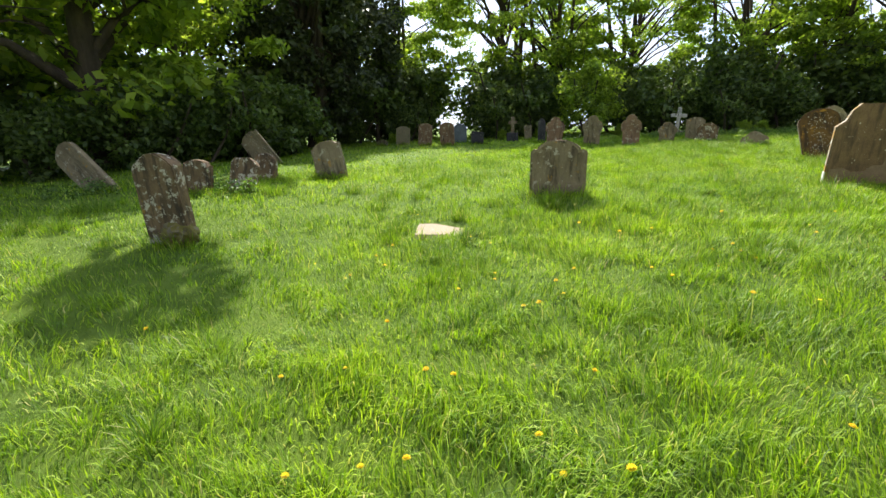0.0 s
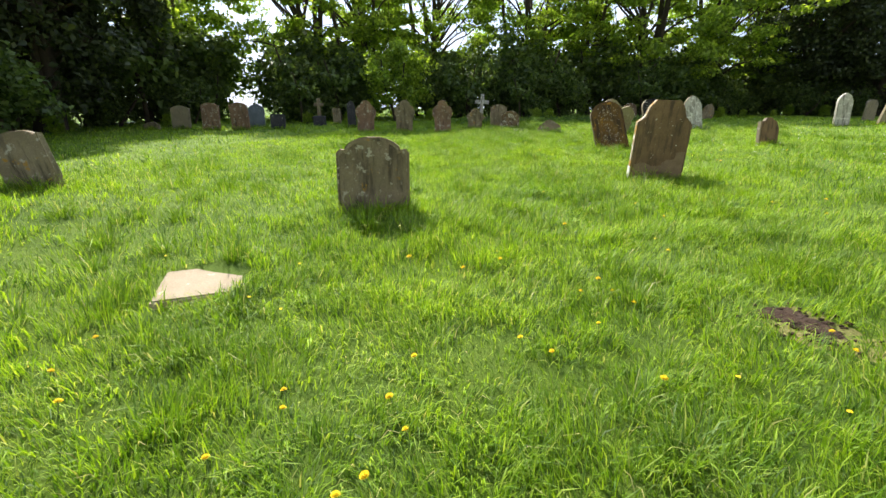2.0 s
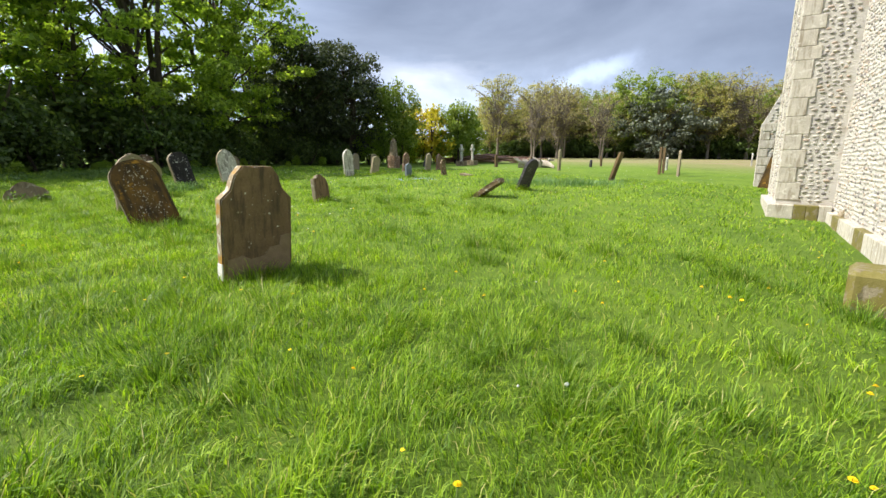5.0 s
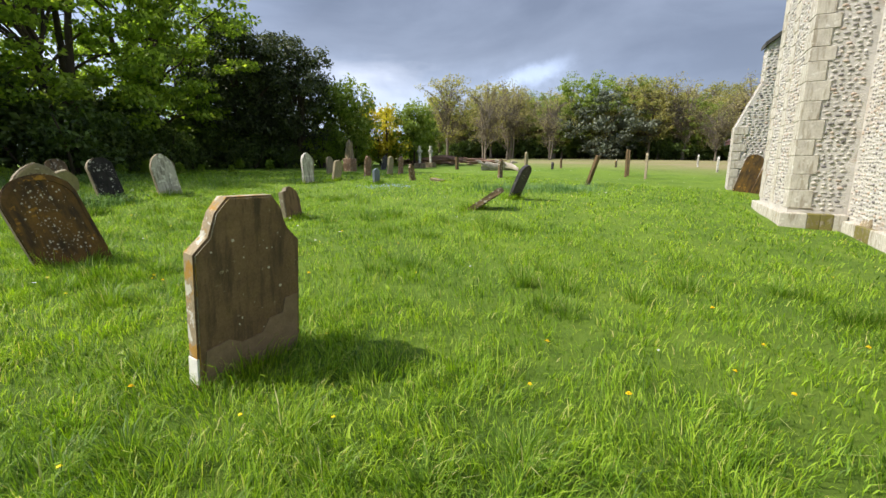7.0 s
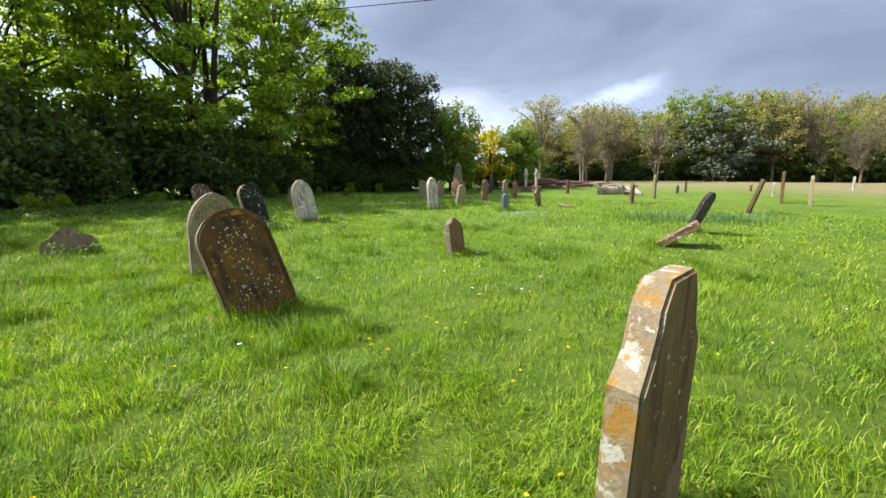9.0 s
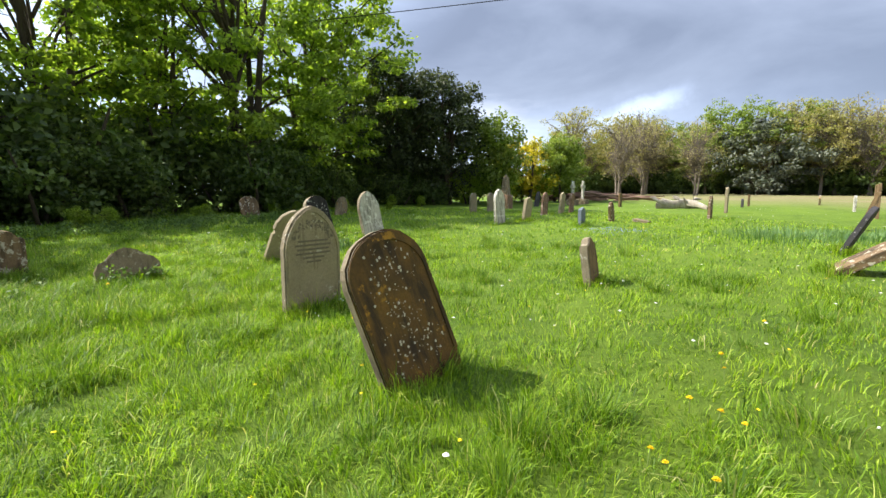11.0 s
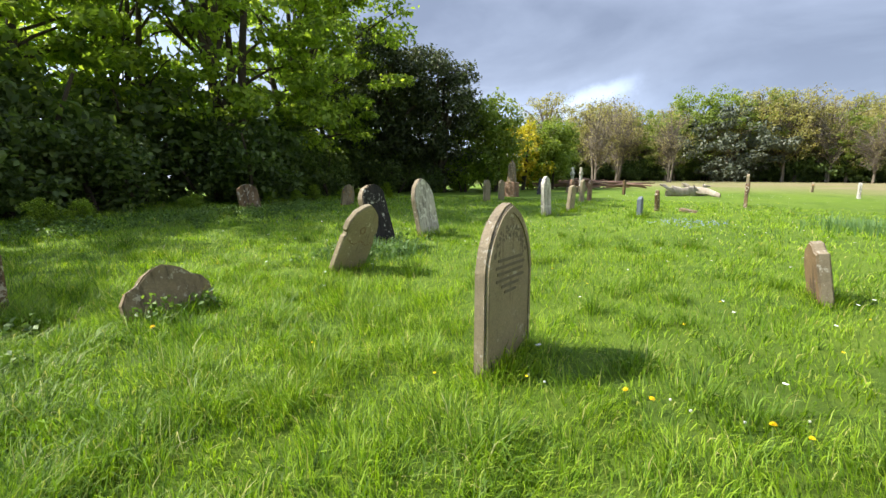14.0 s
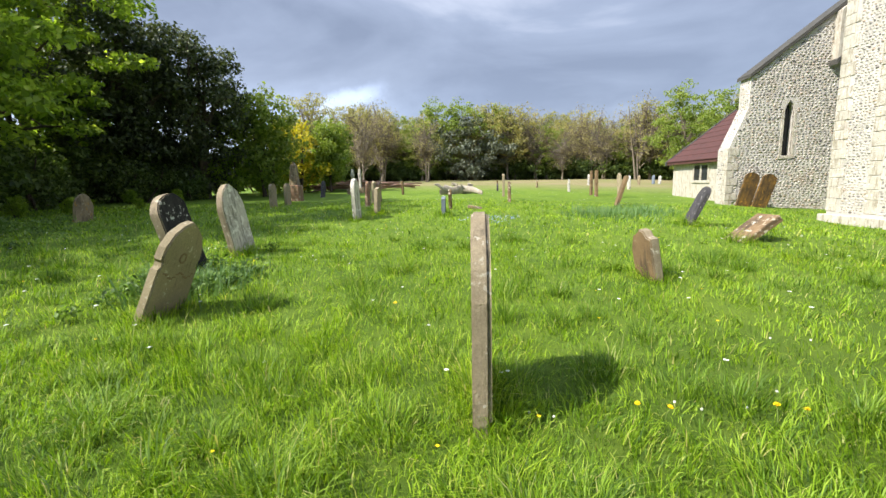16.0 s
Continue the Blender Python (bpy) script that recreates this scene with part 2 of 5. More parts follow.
M_PATCH = plain("pale_mortar_patch", (0.27, 0.195, 0.12), (0.19, 0.135, 0.08), 14.0, 0.95, 0.004)
M_CHALK = plain("white_paint_scrape", (0.8, 0.78, 0.72), (0.66, 0.63, 0.56), 20.0, 0.95, 0.002)


def leaf_mat(name, *stops, trans=0.45, patch=0.35, rough=0.55):
    n = Nodes(name)
    g = n.t.nodes.new("ShaderNodeNewGeometry")
    c = n.ramp(g.outputs["Random Per Island"], *stops)
    pos = n.t.nodes.new("ShaderNodeTexNoise")
    pos.inputs["Scale"].default_value, pos.inputs["Detail"].default_value = patch, 4.0
    n.link(g.outputs["Position"], pos.inputs["Vector"])
    c = n.mix(0.75, c, n.ramp(pos.outputs["Fac"], (0.3, (0.72, 0.8, 0.7)), (0.7, (1.3, 1.2, 1.25))), "MULTIPLY")
    n.done(c, rough)
    n.b.inputs["Specular IOR Level"].default_value = 0.5
    tr = n.t.nodes.new("ShaderNodeBsdfTranslucent")
    n.link(n.mix(1.0, c, (1.25, 1.3, 0.6), "MULTIPLY"), tr.inputs["Color"])
    ms = n.t.nodes.new("ShaderNodeMixShader")
    ms.inputs[0].default_value = trans
    n.link(n.b.outputs[0], ms.inputs[1])
    n.link(tr.outputs[0], ms.inputs[2])
    n.link(ms.outputs[0], n.out.inputs[0])
    return n.m


M_GRASS = leaf_mat("meadow_grass", (0.0, (0.045, 0.1, 0.008)), (0.3, (0.14, 0.265, 0.011)), (0.65, (0.27, 0.42, 0.016)), (0.93, (0.38, 0.52, 0.036)), (1.0, (0.54, 0.48, 0.2)), trans=0.42, patch=0.6, rough=0.6)
M_TUFT = leaf_mat("coarse_tuft_grass", (0.0, (0.07, 0.14, 0.012)), (0.5, (0.14, 0.25, 0.018)), (0.9, (0.24, 0.37, 0.03)), (1.0, (0.5, 0.46, 0.22)), trans=0.4, patch=0.6, rough=0.6)
M_BLUEGRASS = leaf_mat("bluish_bulb_leaves", (0.0, (0.1, 0.2, 0.06)), (1.0, (0.2, 0.32, 0.13)), trans=0.3, patch=0.8)
M_LEAF_SYC = leaf_mat("sycamore_leaves", (0.0, (0.13, 0.2, 0.03)), (0.5, (0.25, 0.355, 0.05)), (0.85, (0.37, 0.48, 0.07)), (1.0, (0.48, 0.58, 0.1)), trans=0.62, patch=0.3)
M_LEAF_WEED = leaf_mat("nettle_leaves", (0.0, (0.06, 0.11, 0.022)), (0.6, (0.12, 0.21, 0.04)), (1.0, (0.22, 0.33, 0.08)), trans=0.4)
M_LEAF_DARK = leaf_mat("yew_needles", (0.0, (0.03, 0.044, 0.018)), (0.6, (0.065, 0.088, 0.03)), (1.0, (0.13, 0.155, 0.055)), trans=0.2)
M_LEAF_SHRUB = leaf_mat("dark_shrub_leaves", (0.0, (0.055, 0.09, 0.026)), (0.6, (0.11, 0.165, 0.04)), (1.0, (0.19, 0.26, 0.065)), trans=0.45)
M_LEAF_LIGHT = leaf_mat("fresh_spring_leaves", (0.0, (0.12, 0.18, 0.03)), (0.5, (0.21, 0.285, 0.05)), (1.0, (0.32, 0.385, 0.09)), trans=0.5)
M_LEAF_YELLOW = leaf_mat("yellow_blossom", (0.0, (0.36, 0.34, 0.025)), (0.5, (0.55, 0.46, 0.025)), (1.0, (0.66, 0.54, 0.05)), trans=0.4)
M_LEAF_OAK = leaf_mat("budding_oak_leaves", (0.0, (0.22, 0.22, 0.08)), (0.5, (0.34, 0.32, 0.11)), (1.0, (0.46, 0.42, 0.16)), trans=0.45)
M_LEAF_OLIVE = leaf_mat("ochre_budding_leaves", (0.0, (0.25, 0.22, 0.1)), (0.5, (0.35, 0.31, 0.14)), (1.0, (0.44, 0.39, 0.19)), trans=0.45)
M_LEAF_GREY = leaf_mat("grey_green_conifer", (0.0, (0.06, 0.075, 0.05)), (0.6, (0.11, 0.13, 0.085)), (1.0, (0.18, 0.2, 0.14)), trans=0.2)

# ---- ground ----
GY = (-200, -10, 0, 4, 6, 10, 14, 18, 22, 30, 45, 100)
GZ = (-0.3, -0.25, 0, 0.25, 0.43, 0.6, 0.72, 0.86, 1.03, 1.3, 1.6, 2.2)


def smooth(a):
    a = np.clip(a, 0, 1)
    return a * a * (3 - 2 * a)


def ground_z(x, y):
    """The lie of the land."""
    x, y = np.asarray(x, float), np.asarray(y, float)
    b = sum(np.interp(y + d, GY, GZ) for d in (-2, -1, 0, 1, 2)) / 5
    b = b + 0.3 * smooth((-x - 4) / 4) * (1 - smooth((y - 3) / 6)) + 0.16 * np.exp(-((x + 3.2) / 1.6) ** 2 - ((y - 6) / 1.5) ** 2)
    b = b + np.minimum(1.6, 0.012 * np.maximum(0, x - 14)) + 0.15 * np.exp(-((x - 5) / 5) ** 2 - ((y - 13) / 4) ** 2)
    b = b + 0.18 * smooth((x - 4) / 5) * smooth((y - 8) / 5) * (1 - smooth((y - 23) / 6))
    b = b - 0.12 * np.exp(-((x + 0.8) / 2.2) ** 2 - ((y - 17.5) / 3.4) ** 2)
    return b + 0.018 * np.sin(1.7 * x + 0.6 * y) * np.cos(1.3 * y - 0.4 * x)


def mesh_from(name, verts, faces, mat, shade=False):
    me = bpy.data.meshes.new(name)
    me.from_pydata([tuple(v) for v in verts], [], faces)
    me.materials.append(mat)
    if shade:
        me.polygons.foreach_set("use_smooth", np.ones(len(me.polygons), bool))
    me.update()
    return me


def fast_mesh(name, verts, tris, mat, size=3):
    """A mesh from arrays of vertices and of triangles or quads."""
    me = bpy.data.meshes.new(name)
    verts, tris = np.asarray(verts, np.float32), np.asarray(tris, np.int32)
    me.vertices.add(len(verts))
    me.vertices.foreach_set("co", verts.ravel())
    me.loops.add(tris.size)
    me.loops.foreach_set("vertex_index", tris.ravel())
    me.polygons.add(len(tris))
    me.polygons.foreach_set("loop_start", np.arange(0, tris.size, size, dtype=np.int32))
    me.materials.append(mat)
    me.update(calc_edges=True)
    return me


def part(name, bm, material, parent, label=""):
    """One mesh object from a bmesh, or from a mesh, under a thing."""
    if isinstance(bm, bpy.types.Mesh):
        me = bm
    else:
        me = bpy.data.meshes.new(name)
        bm.to_mesh(me)
        bm.free()
    if material and not me.materials:
        me.materials.append(material)
    ob = new(name, me)
    ob.parent = parent
    return tagged(ob, label)


def axis(lo, hi, far, near_step):
    a = list(np.arange(lo, hi, near_step))
    step, v = near_step, hi
    while v < far:
        a.append(v)
        step *= 1.25
        v += step
    step, v = near_step * 1.25, lo - near_step
    while v > -far:
        a.insert(0, v)
        step *= 1.25
        v -= step
    return np.array(a)


def ground_mat():
    n = Nodes("grass_sward")
    g = n.t.nodes.new("ShaderNodeNewGeometry")
    n.vec = g.outputs["Position"]
    c = n.mix(n.ramp(n.noise(0.5, 5, 0.6), (0.35, 0.0), (0.65, 1.0)), (0.085, 0.155, 0.012), (0.145, 0.23, 0.018))
    c = n.mix(n.ramp(n.noise(2.6, 5, 0.7), (0.45, 0.0), (0.75, 0.7)), c, (0.2, 0.29, 0.03))
    c = n.mix(n.ramp(n.noise(9.0, 6, 0.7), (0.55, 0.0), (0.8, 0.6)), c, (0.05, 0.09, 0.012))
    sep = n.t.nodes.new("ShaderNodeSeparateXYZ")
    n.link(g.outputs["Position"], sep.inputs[0])
    far = n.t.nodes.new("ShaderNodeMapRange")
    far.inputs[1].default_value, far.inputs[2].default_value = 27, 46
    n.link(sep.outputs[0], far.inputs[0])
    c = n.mix(n.mul(far.outputs[0], n.ramp(n.noise(0.13, 4), (0.3, 0.55), (0.6, 1.0))), c, (0.25, 0.21, 0.105))
    n.bump(n.noise(26, 8, 0.8, (1, 1, 0.3)), 0.05, 1.0)
    return n.done(c, 0.9)


xs, ys = axis(-14, 20, 900, 0.5), axis(-4, 30, 900, 0.5)
gx, gy = np.meshgrid(xs, ys)
gv = np.stack([gx.ravel(), gy.ravel(), ground_z(gx, gy).ravel()], 1)
W = len(xs)
idx = (np.arange(len(ys) - 1)[:, None] * W + np.arange(W - 1)[None]).ravel()
ground = tagged(new("ground", fast_mesh("ground", gv, np.stack([idx, idx + 1, idx + 1 + W, idx + W], 1), ground_mat(), 4)), "green grassy churchyard ground rising gently to a field", "ground", kind="structure")
ground.data.polygons.foreach_set("use_smooth", np.ones(len(ground.data.polygons), bool))

# ---- the church: axes u (along its end walls) and v, turned 20 degrees from x and y ----
CU = Matrix.Rotation(radians(20), 4, "Z")


def uvz(u, v, z):
    return CU @ Vector((u, v, z))


def box_bm(bm, lo, hi, bevel=0.0):
    m = Matrix.Translation([(a + b) / 2 for a, b in zip(lo, hi)]) @ Matrix.Diagonal([abs(b - a) for a, b in zip(lo, hi)] + [1])
    r = bmesh.ops.create_cube(bm, size=1, matrix=m)
    if bevel:
        es = list({e for v in r["verts"] for e in v.link_edges})
        bmesh.ops.bevel(bm, geom=es, offset=bevel, segments=1, affect="EDGES")
    return bm


def prism_bm(bm, pts, y0, y1):
    """A polygon in (x, z) pulled from y0 to y1."""
    a = [bm.verts.new((x, y0, z)) for x, z in pts]
    b = [bm.verts.new((x, y1, z)) for x, z in pts]
    n = len(pts)
    f = [bm.faces.new(a), bm.faces.new(b[::-1])]
    for i in range(n):
        f.append(bm.faces.new((a[(i + 1) % n], a[i], b[i], b[(i + 1) % n])))
    bmesh.ops.recalc_face_normals(bm, faces=f)
    return bm


def cobbles(name, parent, fn, area, size, seed, keep=None):
    """Flint cobbles bedded in a wall face; fn(a, b) gives the place, its way along, up and out."""
    rng = np.random.default_rng(seed)
    a0, a1, b0, b1 = area
    verts, faces = [], []
    rows_n = int((b1 - b0) / (size * 0.72))
    for r in range(rows_n):
        b = b0 + (r + 0.5) * (b1 - b0) / rows_n
        a = a0 + rng.uniform(0, size)
        while a < a1:
            w = size * rng.uniform(0.6, 1.35)
            h = size * rng.uniform(0.5, 0.8)
            bb = b + rng.normal(0, size * 0.12)
            aa = a + w / 2
            a += w * 1.02 + size * rng.uniform(0.05, 0.25)
            if aa + w / 2 > a1 or bb - h / 2 < b0 or bb + h / 2 > b1 or (keep and not keep(aa, bb)):
                continue
            p, ta, tb, no = fn(aa, bb)
            k = len(verts)
            d = size * rng.uniform(0.08, 0.2)
            ph = rng.uniform(0, 1)
            for j in range(6):
                t = (j + ph) * math.pi / 3
                s = rng.uniform(0.8, 1.1)
                verts.append(p + ta * (math.cos(t) * w * 0.5 * s) + tb * (math.sin(t) * h * 0.5 * s) - no * 0.01)
            for j in range(6):
                t = (j + ph) * math.pi / 3
                s = rng.uniform(0.45, 0.75)
                verts.append(p + ta * (math.cos(t) * w * 0.5 * s) + tb * (math.sin(t) * h * 0.5 * s) + no * d * rng.uniform(0.7, 1.1))
            for j in range(6):
                j2 = (j + 1) % 6
                faces.append((k + j, k + j2, k + 6 + j2, k + 6 + j))
            faces.append(tuple(k + 6 + j for j in range(6)))
    me = mesh_from(name, verts, faces, M_FLINT, True)
    return tagged(part(name, me, None, parent), kind="stuff")


church = tagged(new("church"), "old flint church with pale limestone quoins and a stepped gable wall", "church")
church.matrix_world = CU.copy()
Z0 = 0.2
V3 = Vector
# tower angle: body and the wall that runs on from it
bm = bmesh.new()
box_bm(bm, (14.0, -4.0, Z0), (17.4, 3.55, 13.0))
tower_body = part("tower_wall", bm, M_MORTAR, church, "flint tower wall set in lime mortar")
bm = bmesh.new()
box_bm(bm, (4.6, -4.0, Z0), (13.998, 2.45, 13.0))
nave_wall = part("nave_wall", bm, M_MORTAR, church, "flint wall set in lime mortar")
# end wall with lancet window: polygon in (v, z)
bm = bmesh.new()
# the wall is pieced together round the window opening
prism_bm(bm, [(4.45, Z0), (4.45, 3.3), (3.68, 5.15), (3.68, 6.42), (2.14, 7.618), (2.14, Z0)], 0, 0.8)
prism_bm(bm, [(1.74, Z0), (1.74, 7.929), (0.3, 9.05), (-4.0, 12.2), (-4.0, Z0)], 0, 0.8)
prism_bm(bm, [(2.14, Z0), (2.14, 3.0), (1.74, 3.0), (1.74, Z0)], 0, 0.8)
prism_bm(bm, [(2.14, 5.0), (2.14, 7.618), (1.74, 7.929), (1.74, 5.0), (1.8, 5.2), (1.94, 5.4), (2.08, 5.2)], 0, 0.8)
bmesh.ops.transform(bm, matrix=Matrix(((0, 1, 0, 23.0), (1, 0, 0, 0), (0, 0, 1, 0), (0, 0, 0, 1))), verts=bm.verts)
bmesh.ops.recalc_face_normals(bm, faces=bm.faces)
end_wall = part("end_wall", bm, M_MORTAR, church, "tall flint end wall with a raking top")
win = part("window", box_bm(bmesh.new(), (23.3, 1.7, 2.95), (23.34, 2.18, 5.45)), M_GLASS, church, "narrow dark lancet window")
bm = bmesh.new()
for v0, v1 in ((2.14, 2.26), (1.62, 1.74)):
    for i in range(5):
        box_bm(bm, (22.985, v0, 3.0 + i * 0.4), (23.12, v1, 3.385 + i * 0.4), 0.012)
box_bm(bm, (22.96, 1.58, 2.86), (23.14, 2.3, 2.995), 0.012)
part("window_frame", bm, M_ASHLAR, win, "pale limestone surround")
# dark coping on the raking top
for name, p, q, w in (("coping", (3.78, 6.44), (0.22, 9.21), 0.16), ("coping", (0.22, 9.21), (-4.0, 12.4), 0.16)):
    bm = bmesh.new()
    prism_bm(bm, [p, (p[0], p[1] + w), (q[0], q[1] + w), q], 0, 1.0)
    bmesh.ops.transform(bm, matrix=Matrix(((0, 1, 0, 22.9), (1, 0, 0, 0), (0, 0, 1, -0.06), (0, 0, 0, 1))), verts=bm.verts)
    bmesh.ops.recalc_face_normals(bm, faces=bm.faces)
    part(name, bm, M_COPING, church, "dark weathered coping")
bm = prism_bm(bmesh.new(), [(0.42, 6.85), (0.42, 8.95), (-0.8, 9.9), (-0.8, 7.9)], 0, 0.35)
bmesh.ops.transform(bm, matrix=Matrix(((0, 1, 0, 22.66), (1, 0, 0, 0), (0, 0, 1, 0), (0, 0, 0, 1))), verts=bm.verts)
bmesh.ops.recalc_face_normals(bm, faces=bm.faces)
part("raking_buttress_top", bm, M_ASHLAR, church, "tan stone weathering high on the wall")
bm = prism_bm(bmesh.new(), [(0.5, 6.74), (0.5, 6.94), (-0.8, 7.99), (-0.8, 7.79)], 0, 0.5)
bmesh.ops.transform(bm, matrix=Matrix(((0, 1, 0, 22.55), (1, 0, 0, 0), (0, 0, 1, 0), (0, 0, 0, 1))), verts=bm.verts)
bmesh.ops.recalc_face_normals(bm, faces=bm.faces)
part("drip_mould", bm, M_COPING, church, "dark projecting drip mould")
for ob in church.children:
    if ob.name.split(".")[0] in ("end_wall", "window", "coping", "raking_buttress_top", "drip_mould"):
        ob.location.y -= 0.65
# low aisle with a red roof behind the end wall
bm = bmesh.new()
box_bm(bm, (23.85, -4.0, Z0), (30.2, 3.0, 2.9))
part("aisle_wall", bm, M_ASHLAR, church, "low pale stone aisle wall")
bm = prism_bm(bmesh.new(), [(3.3, 2.86), (3.3, 3.0), (-0.6, 6.0), (-0.6, 5.86)], 23.82, 30.5)
bmesh.ops.transform(bm, matrix=Matrix(((0, 1, 0, 0), (1, 0, 0, 0), (0, 0, 1, 0), (0, 0, 0, 1))), verts=bm.verts)
bmesh.ops.recalc_face_normals(bm, faces=bm.faces)
aisle_roof = part("aisle_roof", bm, M_TILE, church, "red clay tiled lean-to roof")
for i in range(9):
    s0, s1 = i / 9, (i + 1) / 9
    bm = prism_bm(bmesh.new(), [(3.34 - 3.9 * s0, 3.02 + 3.0 * s0), (3.34 - 3.9 * s0, 3.055 + 3.0 * s0), (3.34 - 3.9 * s1, 3.02 + 3.0 * s1), (3.34 - 3.9 * s1, 3.01 + 3.0 * s1)], 23.9, 30.46)
    bmesh.ops.transform(bm, matrix=Matrix(((0, 1, 0, 0), (1, 0, 0, 0), (0, 0, 1, 0), (0, 0, 0, 1))), verts=bm.verts)
    bmesh.ops.recalc_face_normals(bm, faces=bm.faces)
    part("tile_course", bm, M_TILE, aisle_roof)
bm = prism_bm(bmesh.new(), [(3.36, 2.84), (3.36, 3.06), (-0.6, 6.12), (-0.6, 5.9)], 30.42, 30.6)
bmesh.ops.transform(bm, matrix=Matrix(((0, 1, 0, 0), (1, 0, 0, 0), (0, 0, 1, 0), (0, 0, 0, 1))), verts=bm.verts)
bmesh.ops.recalc_face_normals(bm, faces=bm.faces)
part("bargeboard", bm, M_COPING, church)
aw = part("aisle_window", box_bm(bmesh.new(), (26.1, 2.98, 1.95), (27.6, 3.02, 2.75)), M_GLASS, church, "dark two-light aisle window")
for u0, u1, z0, z1 in ((26.0, 26.12, 1.9, 2.8), (27.58, 27.7, 1.9, 2.8), (26.78, 26.92, 1.95, 2.75), (25.95, 27.75, 1.8, 1.948), (25.95, 27.75, 2.752, 2.85)):
    part("window_frame", box_bm(bmesh.new(), (u0, 2.96, z0), (u1, 3.06, z1), 0.01), M_ASHLAR, aw)

# limestone quoins: one block a course, long and short by turns
QUOINS = [(14.0, 3.55, "near"), (17.4, 3.55, "far")]
shared = {}


def quoin_mesh(lx, ly, lz):
    key = (round(lx, 2), round(ly, 2), round(lz, 2))
    if key not in shared:
        bm = box_bm(bmesh.new(), (0, 0, 0), (lx, ly, lz), 0.008)
        me = bpy.data.meshes.new("quoin")
        bm.to_mesh(me)
        bm.free()
        me.materials.append(M_ASHLAR)
        shared[key] = me
    return shared[key]


qrng = random.Random(5)
for cu, cv, which in QUOINS:
    z, i = 0.95, 0
    while z < 12.6:
        h = (0.3, 0.36, 0.42)[qrng.randrange(3)]
        lu, lv = ((0.58, 0.34) if i % 2 else (0.4, 0.46))
        u0 = cu - 0.025 if which == "near" else cu - lu + 0.025
        q = part("quoin_block", quoin_mesh(lu, lv, h - 0.008), None, tower_body)
        q.location = (u0, cv - lv + 0.025, z)
        z, i = z + h, i + 1
# pale vertical strip half way along the face, and plinth blocks
z = 0.95
while z < 12.6:
    h = (0.3, 0.42)[qrng.randrange(2)]
    q = part("quoin_block", quoin_mesh(0.42, 0.3, h - 0.02), None, tower_body)
    q.location = (15.55, 3.27, z)
    z += h
for i in range(6):
    q = part("plinth_block", box_bm(bmesh.new(), (13.78 + i * 0.63, 3.2, Z0), (14.405 + i * 0.63, 3.72, 0.84), 0.012), M_ASHLAR, tower_body)
for i in range(3):
    q = part("plinth_block", box_bm(bmesh.new(), (13.78, 2.48 + i * 0.24, Z0), (14.02, 2.715 + i * 0.24, 0.84), 0.012), (M_ASHLAR, M_MOSS, M_MOSS)[i], tower_body, ("", "mossy plinth block", "mossy plinth block")[i])
for i in range(11):
    part("plinth_block", box_bm(bmesh.new(), (13.0 - i * 0.75, 2.2, Z0), (13.745 - i * 0.75, 2.58, 0.72), 0.012), M_MOSS if i % 3 == 1 else M_ASHLAR, nave_wall)
U, Vv, Zz = V3((1, 0, 0)), V3((0, 1, 0)), V3((0, 0, 1))
cobbles("flint_cobbles", tower_body, lambda a, b: (V3((14.0, a, b)), Vv, Zz, -U), (2.5, 3.25, 0.9, 9.0), 0.13, 11)
cobbles("flint_cobbles", tower_body, lambda a, b: (V3((a, 3.55, b)), U, Zz, Vv), (14.45, 16.95, 0.9, 11.0), 0.12, 12, lambda a, b: not 15.5 < a < 16.0)
cobbles("flint_cobbles", nave_wall, lambda a, b: (V3((a, 2.45, b)), U, Zz, Vv), (7.0, 13.95, 0.74, 8.5), 0.12, 13)


def on_end(a, b):
    top = 3.3 if a > 4.3 else (3.3 + (4.45 - a) / 0.77 * 1.85 if a > 3.68 else 6.42 + (3.68 - a) * 0.778)
    return b < top - 0.15 and not (1.58 < a < 2.3 and 2.85 < b < 5.5)


cobbles("flint_cobbles", end_wall, lambda a, b: (V3((23.0, a, b)), Vv, Zz, -U), (-1.5, 4.4, 0.5, 10.2), 0.15, 14, on_end)


def on_side(a, b):
    v = 4.45 if b < 3.3 else max(3.68, 4.45 - (b - 3.3) * 0.416)
    return V3((a, v, b)), U, Zz, Vv


cobbles("flint_cobbles", end_wall, on_side, (23.02, 23.8, 0.5, 6.35), 0.13, 15)
for i in range(8):
    z = 0.8 + i * 0.34
    q = part("quoin_block", quoin_mesh(0.4, 0.5 if i % 2 else 0.32, 0.31), None, end_wall)
    q.location = (22.97, 4.46 - (0.5 if i % 2 else 0.32), z - 0.1)

# ---- gravestones ----


def arc(cx, cz, r, a0, a1, n=10, sq=1.0):
    return [(cx + r * math.cos(radians(a0 + (a1 - a0) * i / n)), cz + r * sq * math.sin(radians(a0 + (a1 - a0) * i / n))) for i in range(n + 1)]


